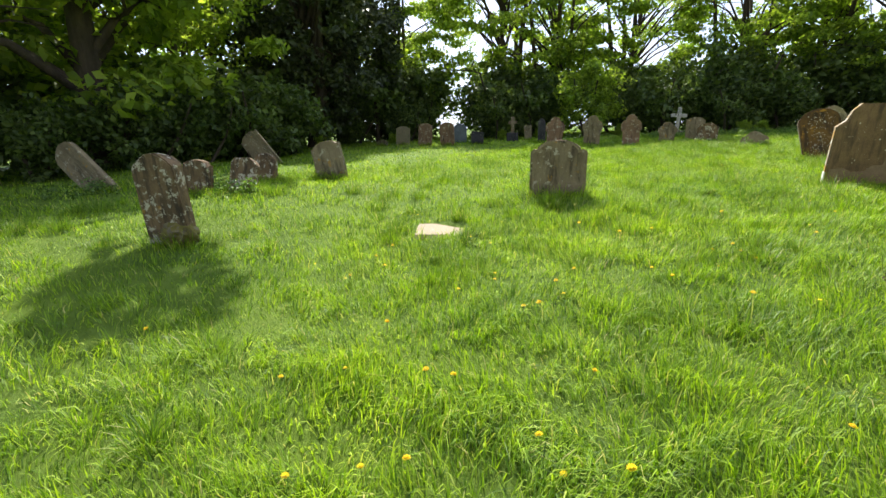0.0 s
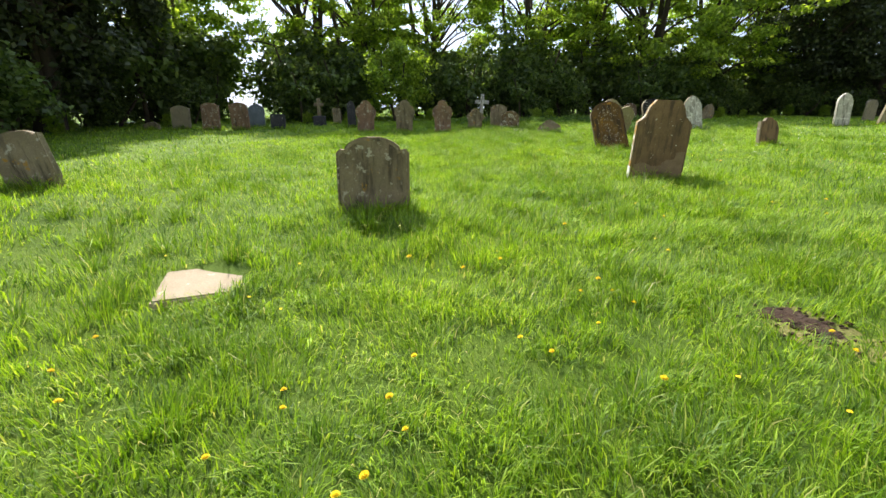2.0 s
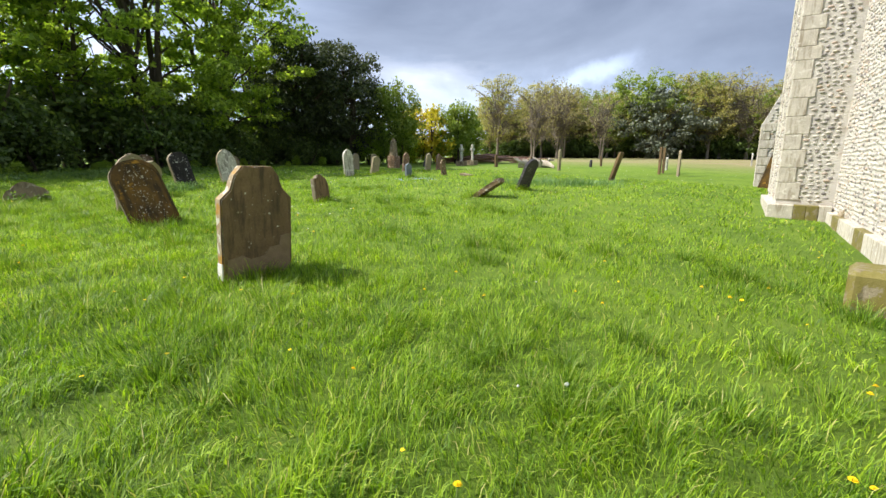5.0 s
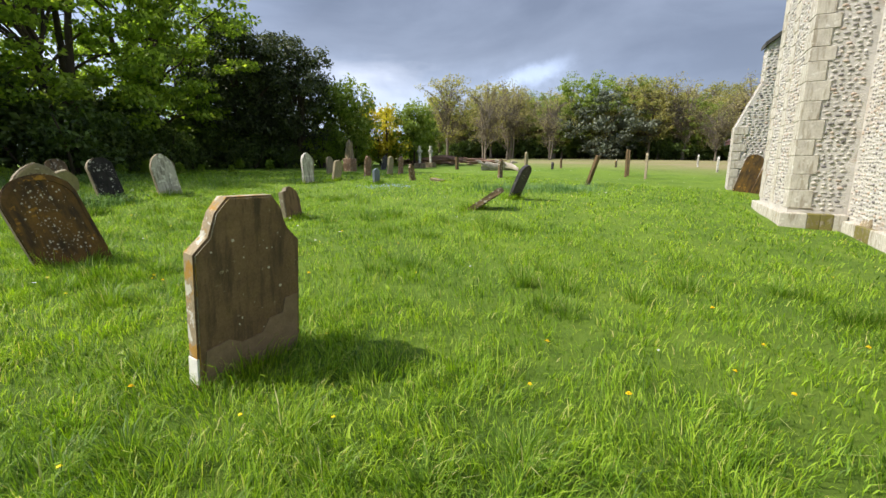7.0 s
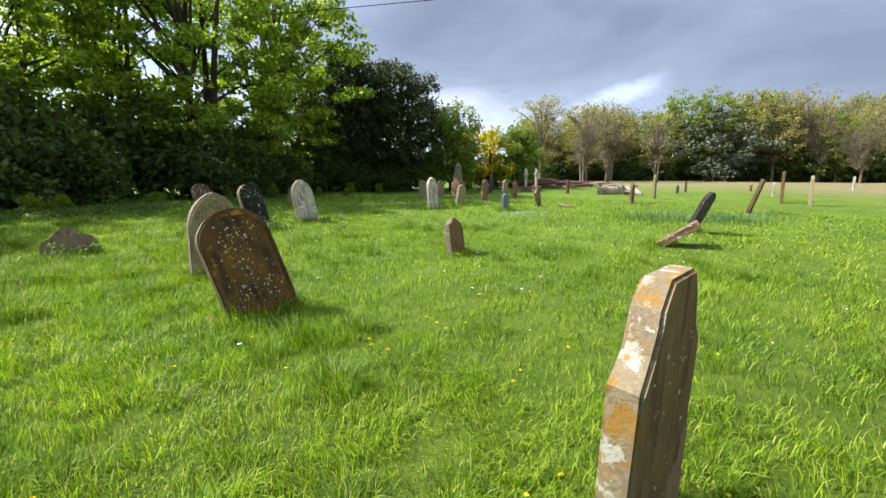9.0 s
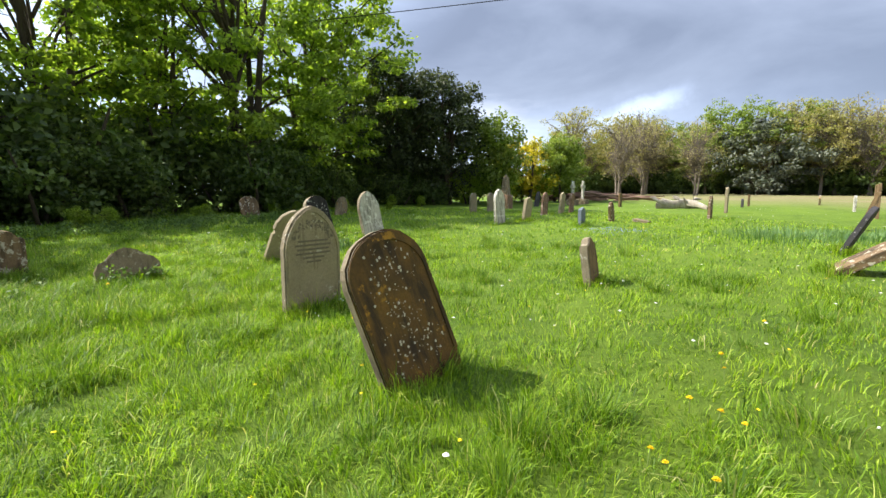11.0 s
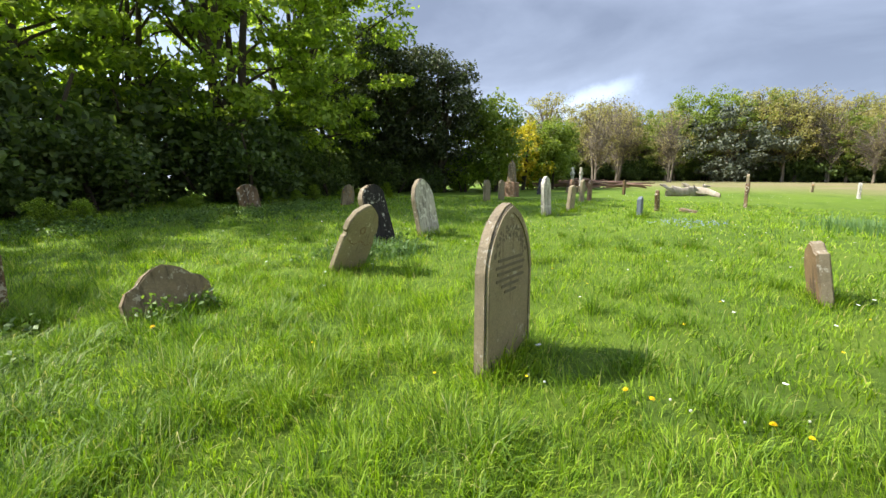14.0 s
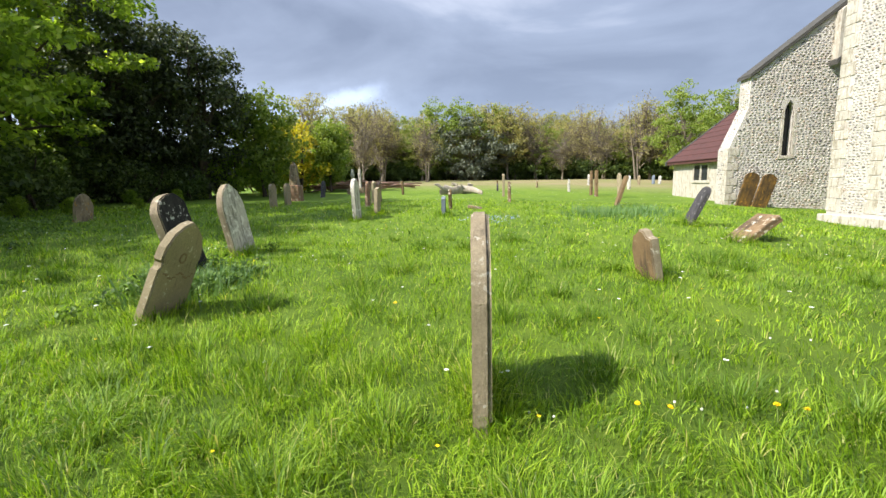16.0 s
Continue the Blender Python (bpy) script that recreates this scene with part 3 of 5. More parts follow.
def outline(kind, w, h):
    """The face of a gravestone, from its foot at the right round to the left."""
    a = w / 2
    if kind == "round":
        return [(a, 0)] + arc(0, h - a * 0.8, a, 0, 180, 14, 0.8) + [(-a, 0)]
    if kind == "gothic":
        k = h - w * 0.62
        s = [(a * (1 - t) ** 0.0 * math.cos(t * 1.35), k + (h - k) * math.sin(t * 1.35) / math.sin(1.35)) for t in np.linspace(0, 1, 8)]
        s = [(x - (a * math.cos(1.35)) * i / 7, z) for i, (x, z) in enumerate(s)]
        return [(a, 0)] + s + [(-x, z) for x, z in s[-2::-1]] + [(-a, 0)]
    if kind == "segment":
        return [(a, 0), (a, h - 0.09)] + arc(0, h - 0.14, a * 0.86, 12, 168, 12, 0.14 / (a * 0.86)) + [(-a, h - 0.09), (-a, 0)]
    if kind == "bracket":
        e = a * 0.24
        return [(a, 0), (a, h * 0.8), (a - e * 0.5, h * 0.845), (a - e, h * 0.83)] + arc(0, h * 0.83, a - e, 0, 180, 12, h * 0.17 / (a - e)) + [(-a + e, h * 0.83), (-a + e * 0.5, h * 0.845), (-a, h * 0.8), (-a, 0)]
    if kind == "shoulder":
        return [(a, 0), (a, h * 0.72), (a * 0.74, h * 0.8), (a * 0.68, h * 0.86), (a * 0.62, h * 0.92), (a * 0.42, h), (-a * 0.42, h), (-a * 0.62, h * 0.92), (-a * 0.68, h * 0.86), (-a * 0.74, h * 0.8), (-a, h * 0.72), (-a, 0)]
    if kind == "notched":
        s = [(a, 0), (a, h * 0.5), (a * 0.9, h * 0.53), (a * 0.9, h * 0.57), (a, h * 0.6), (a * 0.95, h * 0.72), (a * 0.72, h * 0.86), (a * 0.35, h * 0.95)]
        return s + [(0, h)] + [(-x, z) for x, z in s[::-1]]
    if kind == "trefoil":
        s = [(a * 0.82, 0), (a * 0.82, h * 0.45), (a, h * 0.55), (a, h * 0.68), (a * 0.8, h * 0.8), (a * 0.55, h * 0.84), (a * 0.45, h * 0.93), (a * 0.22, h * 0.99)]
        return s + [(0, h)] + [(-x, z) for x, z in s[::-1]]
    if kind == "ogee":
        s = [(a, 0), (a, h * 0.42), (a * 0.84, h * 0.62), (a * 0.62, h * 0.7), (a * 0.42, h * 0.86), (a * 0.2, h * 0.97)]
        return s + [(0, h)] + [(-x, z) for x, z in s[::-1]]
    if kind == "broken":
        return [(a, 0), (a, h * 0.6), (a * 0.7, h * 0.86), (a * 0.35, h * 0.92), (a * 0.05, h), (-a * 0.4, h * 0.97), (-a * 0.6, h * 0.86), (-a, h * 0.82), (-a, 0)]
    if kind == "peak":
        return [(a, 0), (a, h * 0.86), (0, h), (-a, h * 0.86), (-a, 0)]
    return [(a, 0), (a, h - 0.02), (a - 0.03, h), (-a + 0.03, h), (-a, h - 0.02), (-a, 0)]


def headstone_mesh(kind, w, h, th, seed, worn):
    pts = outline(kind, w, h)
    bm = bmesh.new()
    prism_bm(bm, [(x, z - (0.25 if z == 0 else 0)) for x, z in pts], -th / 2, th / 2)
    rim = [e for e in bm.edges if len({round(v.co.y, 4) for v in e.verts}) == 1]
    bmesh.ops.bevel(bm, geom=rim, offset=min(0.014, th * 0.2), segments=2, affect="EDGES")
    # rounding and chipping of the edges
    for v in bm.verts:
        p = v.co * 9 + Vector((seed * 3.1, seed * 1.7, 0))
        v.co += Vector((noise.noise(p), 0.6 * noise.noise(p + Vector((9, 0, 0))), noise.noise(p + Vector((0, 7, 0))))) * worn
    me = bpy.data.meshes.new("gravestone")
    bm.to_mesh(me)
    bm.free()
    return me


def set_on(ob, x, y, rz=20, rx=0, ry=0, sink=0.0):
    ob.matrix_world = Matrix.Translation((x, y, float(ground_z(x, y)) - sink)) @ pose(0, 0, 0, 0, 0, rz) @ pose(0, 0, 0, rx, ry, 0)
    return ob


def headstone(x, y, kind, w, h, th, mat, label, rz=20, rx=0, ry=0, worn=0.012, group="gravestones in the churchyard", edge=None):
    me = headstone_mesh(kind, w, h, th, x * 1.3 + y, worn)
    me.materials.append(mat)
    if edge:
        me.materials.append(edge)
        for p in me.polygons:
            p.material_index = int(abs(p.normal.y) < 0.9)
    if len(label.split()) < 4:
        label += " in the churchyard grass"
    ob = set_on(new("gravestone", me), x, y, rz, rx, ry)
    return tagged(ob, label, "gravestone", group)


# those passed close by
stone_f = headstone(-3.2, 5.75, "bracket", 0.78, 0.8, 0.12, M_GREY, "squat grey lichened gravestone with scrolled bracket top", 25, -3, 0, edge=M_CRUST)
stone_h = headstone(-0.1, 9.36, "shoulder", 0.82, 1.22, 0.12, M_BROWN, "brown sandstone gravestone with stepped shoulders and flat top", 16, 2, 2, edge=M_EDGE)
stone_i = headstone(-0.72, 13.34, "round", 0.78, 1.2, 0.085, M_RUST, "leaning rusty brown round-topped gravestone spotted with lichen", 20, -16, -12, edge=M_EDGE2)
stone_q = headstone(-0.9, 15.93, "gothic", 0.78, 1.29, 0.1, M_TAN, "tan limestone gravestone with arched top and worn inscription", 20, 0, 0, 0.006, edge=M_EDGE2)
stone_u = headstone(-0.6, 19.62, "notched", 0.68, 1.06, 0.1, M_TAN, "tan shaped gravestone with notched sides, leaning", 24, 19, 10, 0.005)
headstone(0.68, 20.75, "round", 0.62, 1.18, 0.13, M_BLACK, "blackened round-topped gravestone with pale edge", 22, -9, -10, edge=M_EDGE2)
headstone(2.15, 21.4, "gothic", 0.68, 1.24, 0.12, M_WHITE, "white lichened pointed gravestone with black stains", 20, -7, -8, edge=M_EDGE2)
headstone(-2.92, 18.55, "ogee", 0.84, 0.5, 0.11, M_GREY, "low grey gravestone with curved ogee top", 22, -14, -5)
headstone(2.85, 14.85, "broken", 0.52, 0.66, 0.12, M_BROWN, "broken stump of a brown gravestone", 27, -9, 3, edge=M_EDGE2)
headstone(-4.5, 18.95, "bracket", 0.7, 0.74, 0.12, M_CRUST, "brown lichen-crusted gravestone with scrolled top", 22, 0, 0)
headstone(-5.35, 20.6, "segment", 0.68, 0.92, 0.1, M_GREY, "grey gravestone with low arched top", 22, -3, 0)
headstone(0.1, 28.3, "round", 0.68, 0.86, 0.11, M_CRUST, "brown gravestone with white lichen cap by the hedge", 20, -5, -8)
headstone(3.9, 29.6, "gothic", 0.6, 0.8, 0.11, M_GREY, "small grey leaning gravestone under the trees", 20, 0, 10)
# by the hedge at the start of the walk
stone_a = headstone(-5.9, 1.52, "round", 0.52, 1.06, 0.2, M_CRUST, "thick lichen-crusted gravestone with moss at its foot", 36, 0, -4, 0.03)
headstone(-11.0, 1.75, "round", 0.62, 1.25, 0.13, M_GREY, "grey gravestone leaning steeply sideways", 30, 0, -46)
headstone(-8.6, 2.72, "segment", 0.5, 0.62, 0.15, M_CRUST, "short thick lichened gravestone", 36, 0, 6, 0.02)
headstone(-8.05, 3.28, "round", 0.5, 0.6, 0.17, M_CRUST, "short round lichened gravestone in long grass", 36, -10, 6, 0.03)
headstone(-9.1, 4.2, "round", 0.46, 0.56, 0.15, M_CRUST, "small lichen-spotted gravestone", 36, -4, 4, 0.02)
headstone(-14.0, 6.7, "segment", 0.72, 1.2, 0.12, M_GREY, "grey gravestone tilted far over under the trees", 34, 0, -38)
headstone(-8.25, 5.3, "segment", 0.66, 0.8, 0.15, M_GREY, "leaning grey gravestone with pale weathered top", 30, -4, -14, 0.02)
headstone(-9.1, 5.55, "broken", 0.3, 0.36, 0.14, M_GREY, "broken stump beside a leaning gravestone", 30, 0, 0, 0.02)
# the row along the hedge
ROW = "row of gravestones along the hedge"
for x, y, k, w, h, m, lab in (
    (-19.3, 15.6, "segment", 0.66, 0.34, M_GREY, "low grey gravestone stub"),
    (-18.4, 16.3, "segment", 0.8, 0.96, M_TAN, "pale yellow-grey gravestone with low arch"),
    (-16.4, 16.0, "segment", 0.74, 1.1, M_PINK, "pinkish grey gravestone with low arch"),
    (-15.4, 16.6, "segment", 0.76, 1.1, M_PINK, "reddish shaped gravestone"),
    (-16.0, 18.2, "round", 0.72, 0.98, M_BLUE, "pale grey round-topped gravestone"),
    (-14.0, 17.2, "flat", 0.6, 0.6, M_SLATE, "dark low square gravestone"),
    (-13.3, 20.6, "flat", 0.38, 0.74, M_GREY, "narrow grey gravestone"),
    (-11.2, 18.5, "gothic", 0.34, 1.1, M_SLATE, "narrow dark gravestone"),
    (-9.75, 17.1, "trefoil", 0.78, 1.16, M_PINK, "reddish shaped gravestone with rounded shoulders"),
    (-8.2, 17.3, "trefoil", 0.76, 1.16, M_GREY, "grey shaped gravestone with rounded shoulders"),
    (-6.75, 17.6, "trefoil", 0.74, 1.16, M_PINK, "reddish brown shaped gravestone"),
    (-5.95, 19.1, "trefoil", 0.68, 0.8, M_GREY, "short grey shaped gravestone"),
):
    headstone(x, y, k, w, h, 0.11, m, lab, 22 + 4 * math.sin(x * 7), 2 * math.sin(y * 5), 2 * math.sin(x * 3), group=ROW)
# further stones towards the field
FAR = "distant gravestones towards the field"
for x, y, k, w, h, m, lab, rx, ry in (
    (10.6, 29.0, "round", 0.52, 0.98, M_TAN, "tan round-topped gravestone", 0, 0),
    (12.2, 29.7, "round", 0.5, 0.98, M_TAN, "tan round-topped gravestone", 0, 0),
    (7.1, 22.4, "gothic", 0.55, 1.16, M_WHITE, "white lichened pointed gravestone with dark stains", -2, -2),
    (8.4, 22.55, "peak", 0.46, 0.86, M_TAN, "tan pointed gravestone leaning over", 0, 14),
    (11.6, 25.0, "bracket", 0.48, 1.0, M_PINK, "brown gravestone leaning", 0, 7),
    (13.9, 26.2, "peak", 0.46, 1.06, M_TAN, "tan gravestone leaning over", 0, 9),
    (14.9, 26.5, "peak", 0.4, 1.0, M_PINK, "reddish gravestone", 0, 5),
    (18.0, 32.4, "gothic", 0.5, 1.05, M_SLATE, "grey leaning gravestone", 0, 20),
    (8.95, 20.5, "peak", 0.36, 0.6, M_BLUE, "small blue-grey pointed marker stone", 0, 0),
    (11.5, 21.35, "broken", 0.34, 0.74, M_CRUST, "small dark leaning gravestone", 0, -14),
    (22.5, 29.4, "flat", 0.4, 0.9, M_BROWN, "square brown gravestone by the log pile", 0, 0),
    (23.7, 17.3, "flat", 0.38, 1.5, M_BROWN, "tall narrow brown gravestone", 0, 4),
    (24.9, 17.7, "flat", 0.32, 1.45, M_BROWN, "tall narrow brown gravestone", 0, 2),
    (29.0, 19.6, "round", 0.36, 0.85, M_WHITE, "small white gravestone", 0, 0),
    (20.75, 22.0, "round", 0.36, 1.25, M_TAN, "tan round-topped gravestone", 0, 3),
    (27.2, 24.3, "round", 0.34, 0.52, M_SLATE, "low dark gravestone", 0, 5),
    (29.5, 25.0, "flat", 0.3, 0.75, M_BROWN, "low brown gravestone", 0, 0),
    (23.2, 16.0, "peak", 0.5, 1.4, M_TAN, "tan gravestone leaning over", 0, 12),
    (35.2, 15.8, "round", 0.5, 1.1, M_WHITE, "pale round-topped gravestone", 0, 0),
    (50.3, 15.1, "round", 0.6, 1.0, M_GREY, "distant grey gravestone", 0, 0),
    (53.1, 13.6, "round", 0.6, 1.0, M_BLUE, "distant pale gravestone", 0, 0),
    (54.0, 12.9, "round", 0.6, 0.95, M_WHITE, "distant pale gravestone", 0, 0),
    (30.4, 12.6, "round", 0.6, 1.4, M_SLATE, "dark gravestone leaning away by the church", 0, -16),
    (16.5, 20.5, "broken", 0.46, 0.95, M_CRUST, "dark lichened gravestone leaning slightly", 0, 8),
    (44.2, 19.8, "peak", 0.4, 1.1, M_WHITE, "distant pale gravestone", 0, 0),
    (34.8, 23.1, "flat", 0.6, 0.6, M_GREY, "distant low grey gravestone", 0, -20),
):
    headstone(x, y, k, w, h, 0.12, m, lab, 20, rx, ry, group=FAR)
headstone(16.85, 15.9, "flat", 0.46, 1.3, 0.12, M_BROWN, "dark slab gravestone leaning well over", 14, 17, 0, group=FAR)
headstone(8.95, 13.9, "round", 0.62, 1.02, 0.1, M_SLATE, "dark slate gravestone leaning far over", 10, 24, 0, group=FAR)
headstone(6.55, 13.25, "flat", 0.56, 0.8, 0.13, M_CRUST, "fallen stone slab propped at a low angle", 30, 56, 0, group=FAR)
for a, b, r in ((19.8, 10.8, -14), (19.9, 10.2, -17)):
    headstone(a, b, "round", 0.62, 1.5, 0.11, M_RUST, "dark brown gravestone leaning by the church wall", 110, 0, r, group=FAR)
headstone(11.15, 6.75, "round", 0.55, 1.0, 0.1, M_GREY, "grey gravestone propped against the church wall", 20, 18, 10, group=FAR)

# details of the near stones
for i in range(6):
    w = (0.42, 0.5, 0.44, 0.48, 0.3, 0.2)[i]
    part("inscription_line", box_bm(bmesh.new(), (-w / 2, -0.056, 0.86 - i * 0.05), (w / 2, -0.048, 0.882 - i * 0.05)), M_CUT, stone_q)


def moulding(stone, kind, w, h, th, k0, k1, mat, label, proud=0.012):
    """A raised band that follows the head of the stone a little way in from its edge."""
    outer = [(x * k0, z - h * (1 - k0) * 0.55) for x, z in outline(kind, w, h)[1:-1]]
    inner = [(x * k1, z - h * (1 - k1) * 0.55) for x, z in outline(kind, w, h)[1:-1]]
    outer = [(outer[0][0], 0.1)] + outer + [(outer[-1][0], 0.1)]
    inner = [(inner[0][0], 0.1)] + inner + [(inner[-1][0], 0.1)]
    bm = bmesh.new()
    y0, y1 = -th / 2 + 0.004, -th / 2 - proud
    rings = [[bm.verts.new((x, y, z)) for x, z in p] for p, y in ((outer, y0), (outer, y1), (inner, y1), (inner, y0))]
    for a, b in zip(rings, rings[1:]):
        for i in range(len(a) - 1):
            bm.faces.new((a[i], a[i + 1], b[i + 1], b[i]))
    bmesh.ops.recalc_face_normals(bm, faces=bm.faces)
    return part("moulding", bm, mat, stone, label)


moulding(stone_q, "gothic", 0.78, 1.29, 0.1, 0.97, 0.9, M_TAN, "raised arched border")
moulding(stone_i, "round", 0.78, 1.2, 0.085, 0.97, 0.88, M_RUST, "worn carved border")
moulding(stone_f, "bracket", 0.78, 0.8, 0.12, 0.97, 0.91, M_GREY, "narrow raised border", 0.008)
# eroded crust under the arch of the tan stone
rc = random.Random(12)
bm = bmesh.new()
for i in range(90):
    t = radians(rc.uniform(8, 172))
    k = rc.uniform(0.66, 1.0)
    x, z, e = 0.31 * k * math.cos(t), 0.86 + 0.27 * k * math.sin(t), rc.uniform(0.008, 0.022)
    bmesh.ops.create_icosphere(bm, subdivisions=1, radius=e, matrix=pose(x, -0.048, z) @ Matrix.Diagonal((1, 0.35, 1, 1)))
part("eroded_carving", bm, M_CUT, stone_q, "dark weathered carved arch")


def rosettes(stone, w, h, th, n, seed):
    """Flat crusts of lichen standing on the face."""
    rl = random.Random(seed)
    bm = bmesh.new()
    for i in range(n):
        x, z = rl.gauss(0, w * 0.2), rl.uniform(0.12, 0.92) * h
        if abs(x) > w * 0.38:
            continue
        e = rl.choice((0.003, 0.004, 0.005, 0.006, 0.008, 0.012))
        c = bm.verts.new((x, -th / 2 - 0.006, z))
        ring = [bm.verts.new((x + e * rl.uniform(0.7, 1.2) * math.cos(j * math.tau / 8), -th / 2 - 0.0015, z + e * rl.uniform(0.7, 1.2) * math.sin(j * math.tau / 8))) for j in range(8)]
        for j in range(8):
            bm.faces.new((c, ring[j], ring[(j + 1) % 8]))
    bmesh.ops.recalc_face_normals(bm, faces=bm.faces)
    return tagged(part("lichen", bm, M_LICHEN, stone, "pale lichen rosettes"), kind="stuff")


M_LICHEN = plain("cream_lichen", (0.62, 0.57, 0.45), (0.48, 0.43, 0.32), 30.0, 0.95, 0.002)
rosettes(stone_i, 0.78, 1.2, 0.085, 210, 3)
rosettes(stone_h, 0.8, 1.1, 0.12, 22, 4)
bm = bmesh.new()
prism_bm(bm, [(-0.38, 0.02), (-0.36, 0.24), (-0.2, 0.27), (-0.1, 0.22), (0.06, 0.24), (0.12, 0.33), (0.24, 0.34), (0.26, 0.45), (0.38, 0.46), (0.38, 0.02)], -0.068, -0.05)
part("mortar_patch", bm, M_PATCH, stone_h, "pale flaked patch near the foot")
part("white_scrape", box_bm(bmesh.new(), (-0.416, -0.05, 0.02), (-0.4, 0.05, 0.2), 0.004), M_CHALK, stone_h, "white scrape on the edge")
bm = bmesh.new()
for i in range(18):
    t = i * math.tau / 18
    box_bm(bm, (0.05 * math.cos(t) - 0.008, -0.056, 0.66 + 0.05 * math.sin(t) - 0.008), (0.05 * math.cos(t) + 0.008, -0.049, 0.66 + 0.05 * math.sin(t) + 0.008))
part("rosette", bm, M_PATCH, stone_u, "small carved ring")
bm = bmesh.new()
for i in range(12):
    x = -0.26 + i * 0.045
    zz = 0.46 + 0.03 * math.cos(i * 1.05)
    box_bm(bm, (x, -0.056, zz), (x + 0.047, -0.049, zz + 0.014))
part("carved_scroll", bm, M_PATCH, stone_u, "shallow carved scroll line")

bm = bmesh.new()
bmesh.ops.create_icosphere(bm, subdivisions=3, radius=0.2)
for vv in bm.verts:
    k = 1 + 0.3 * noise.noise(vv.co * 14) + 0.12 * noise.noise(vv.co * 40)
    vv.co = Vector((vv.co.x * 1.15 * k + 0.1, vv.co.y * 0.72 * k - 0.02, vv.co.z * 0.85 * k + 0.12))
part("moss", bm, M_MOSS, stone_a, "thick brown-green moss at the foot")

# cross, obelisk, ledger, block
cross = tagged(new("stone_cross"), "pale stone cross on a low base by the hedge", "cross", ROW)
part("shaft", box_bm(bmesh.new(), (-0.09, -0.07, 0.2), (0.09, 0.07, 1.35), 0.015), M_WHITE, cross)
part("cross_arm", box_bm(bmesh.new(), (-0.36, -0.065, 0.86), (0.36, 0.065, 1.04), 0.015), M_WHITE, cross)
part("base", box_bm(bmesh.new(), (-0.3, -0.25, -0.1), (0.3, 0.25, 0.22), 0.03), M_GREY, cross)
set_on(cross, -7.35, 25.0, 22, 0, 3)
memorial = tagged(new("cross_memorial"), "small grey cross memorial on a stepped base", "cross", ROW)
part("shaft", box_bm(bmesh.new(), (-0.08, -0.07, 0.4), (0.08, 0.07, 1.2), 0.02), M_GREY, memorial)
part("cross_arm", box_bm(bmesh.new(), (-0.22, -0.065, 0.85), (0.22, 0.065, 1.0), 0.02), M_GREY, memorial)
part("base", box_bm(bmesh.new(), (-0.26, -0.22, -0.1), (0.26, 0.22, 0.42), 0.03), M_SLATE, memorial)
set_on(memorial, -13.6, 19.6, 22)
obelisk = tagged(new("obelisk"), "tall grey obelisk memorial on a reddish base", "obelisk", FAR)
bm = bmesh.new()
bmesh.ops.create_cone(bm, cap_ends=True, segments=4, radius1=0.3, radius2=0.2, depth=1.0, matrix=pose(0, 0, 1.3, 0, 0, 45))
bmesh.ops.create_cone(bm, cap_ends=True, segments=4, radius1=0.2, radius2=0.01, depth=0.25, matrix=pose(0, 0, 1.92, 0, 0, 45))
part("shaft", bm, M_GREY, obelisk)
part("base", box_bm(bmesh.new(), (-0.32, -0.32, -0.1), (0.32, 0.32, 0.82), 0.03), M_PINK, obelisk)
set_on(obelisk, 14.7, 31.5, 20)
for x, y in ((22.0, 33.0), (23.6, 33.5)):
    c = tagged(new("stone_cross"), "distant pale stone cross on a plinth", "cross", FAR)
    part("shaft", box_bm(bmesh.new(), (-0.1, -0.08, 0.35), (0.1, 0.08, 1.7), 0.015), M_WHITE, c)
    part("cross_arm", box_bm(bmesh.new(), (-0.28, -0.075, 1.2), (0.28, 0.075, 1.38), 0.015), M_WHITE, c)
    part("base", box_bm(bmesh.new(), (-0.35, -0.35, -0.1), (0.35, 0.35, 0.38), 0.03), M_GREY, c)
    set_on(c, x, y, 20)
ledger = headstone_mesh("flat", 0.62, 0.42, 0.12, 3.0, 0.015)
ledger.materials.append(M_SLABTAN)
lo = new("ledger_stone", ledger)
lo.matrix_world = Matrix.Translation((-3.84, 4.0, float(ground_z(-3.84, 4.0)) - 0.05)) @ pose(0, 0, 0, 0, 0, 42) @ pose(0, -0.2, 0, -90, 0, 0)
tagged(lo, "small pale flat ledger stone sunk in the grass", "ledger stone")
bm = box_bm(bmesh.new(), (-0.5, -0.26, -0.2), (0.5, 0.26, 0.4), 0.06)
me = bpy.data.meshes.new("stone_block")
bm.to_mesh(me)
bm.free()
me.materials.append(M_MOSS)
tagged(set_on(new("stone_block", me), 5.2, 5.1, 10, 0, 4), "mossy squared stone block beside the church wall", "stone block")
fl = headstone_mesh("flat", 0.5, 0.3, 0.1, 5.0, 0.01)
fl.materials.append(M_GREY)
flo = new("flat_stone", fl)
flo.matrix_world = Matrix.Translation((12.4, 20.7, float(ground_z(12.4, 20.7)) + 0.04)) @ pose(0, 0, 0, -80, 0, 20)
tagged(flo, "small flat stone lying in the grass", "flat stone")

# ---- trees ----


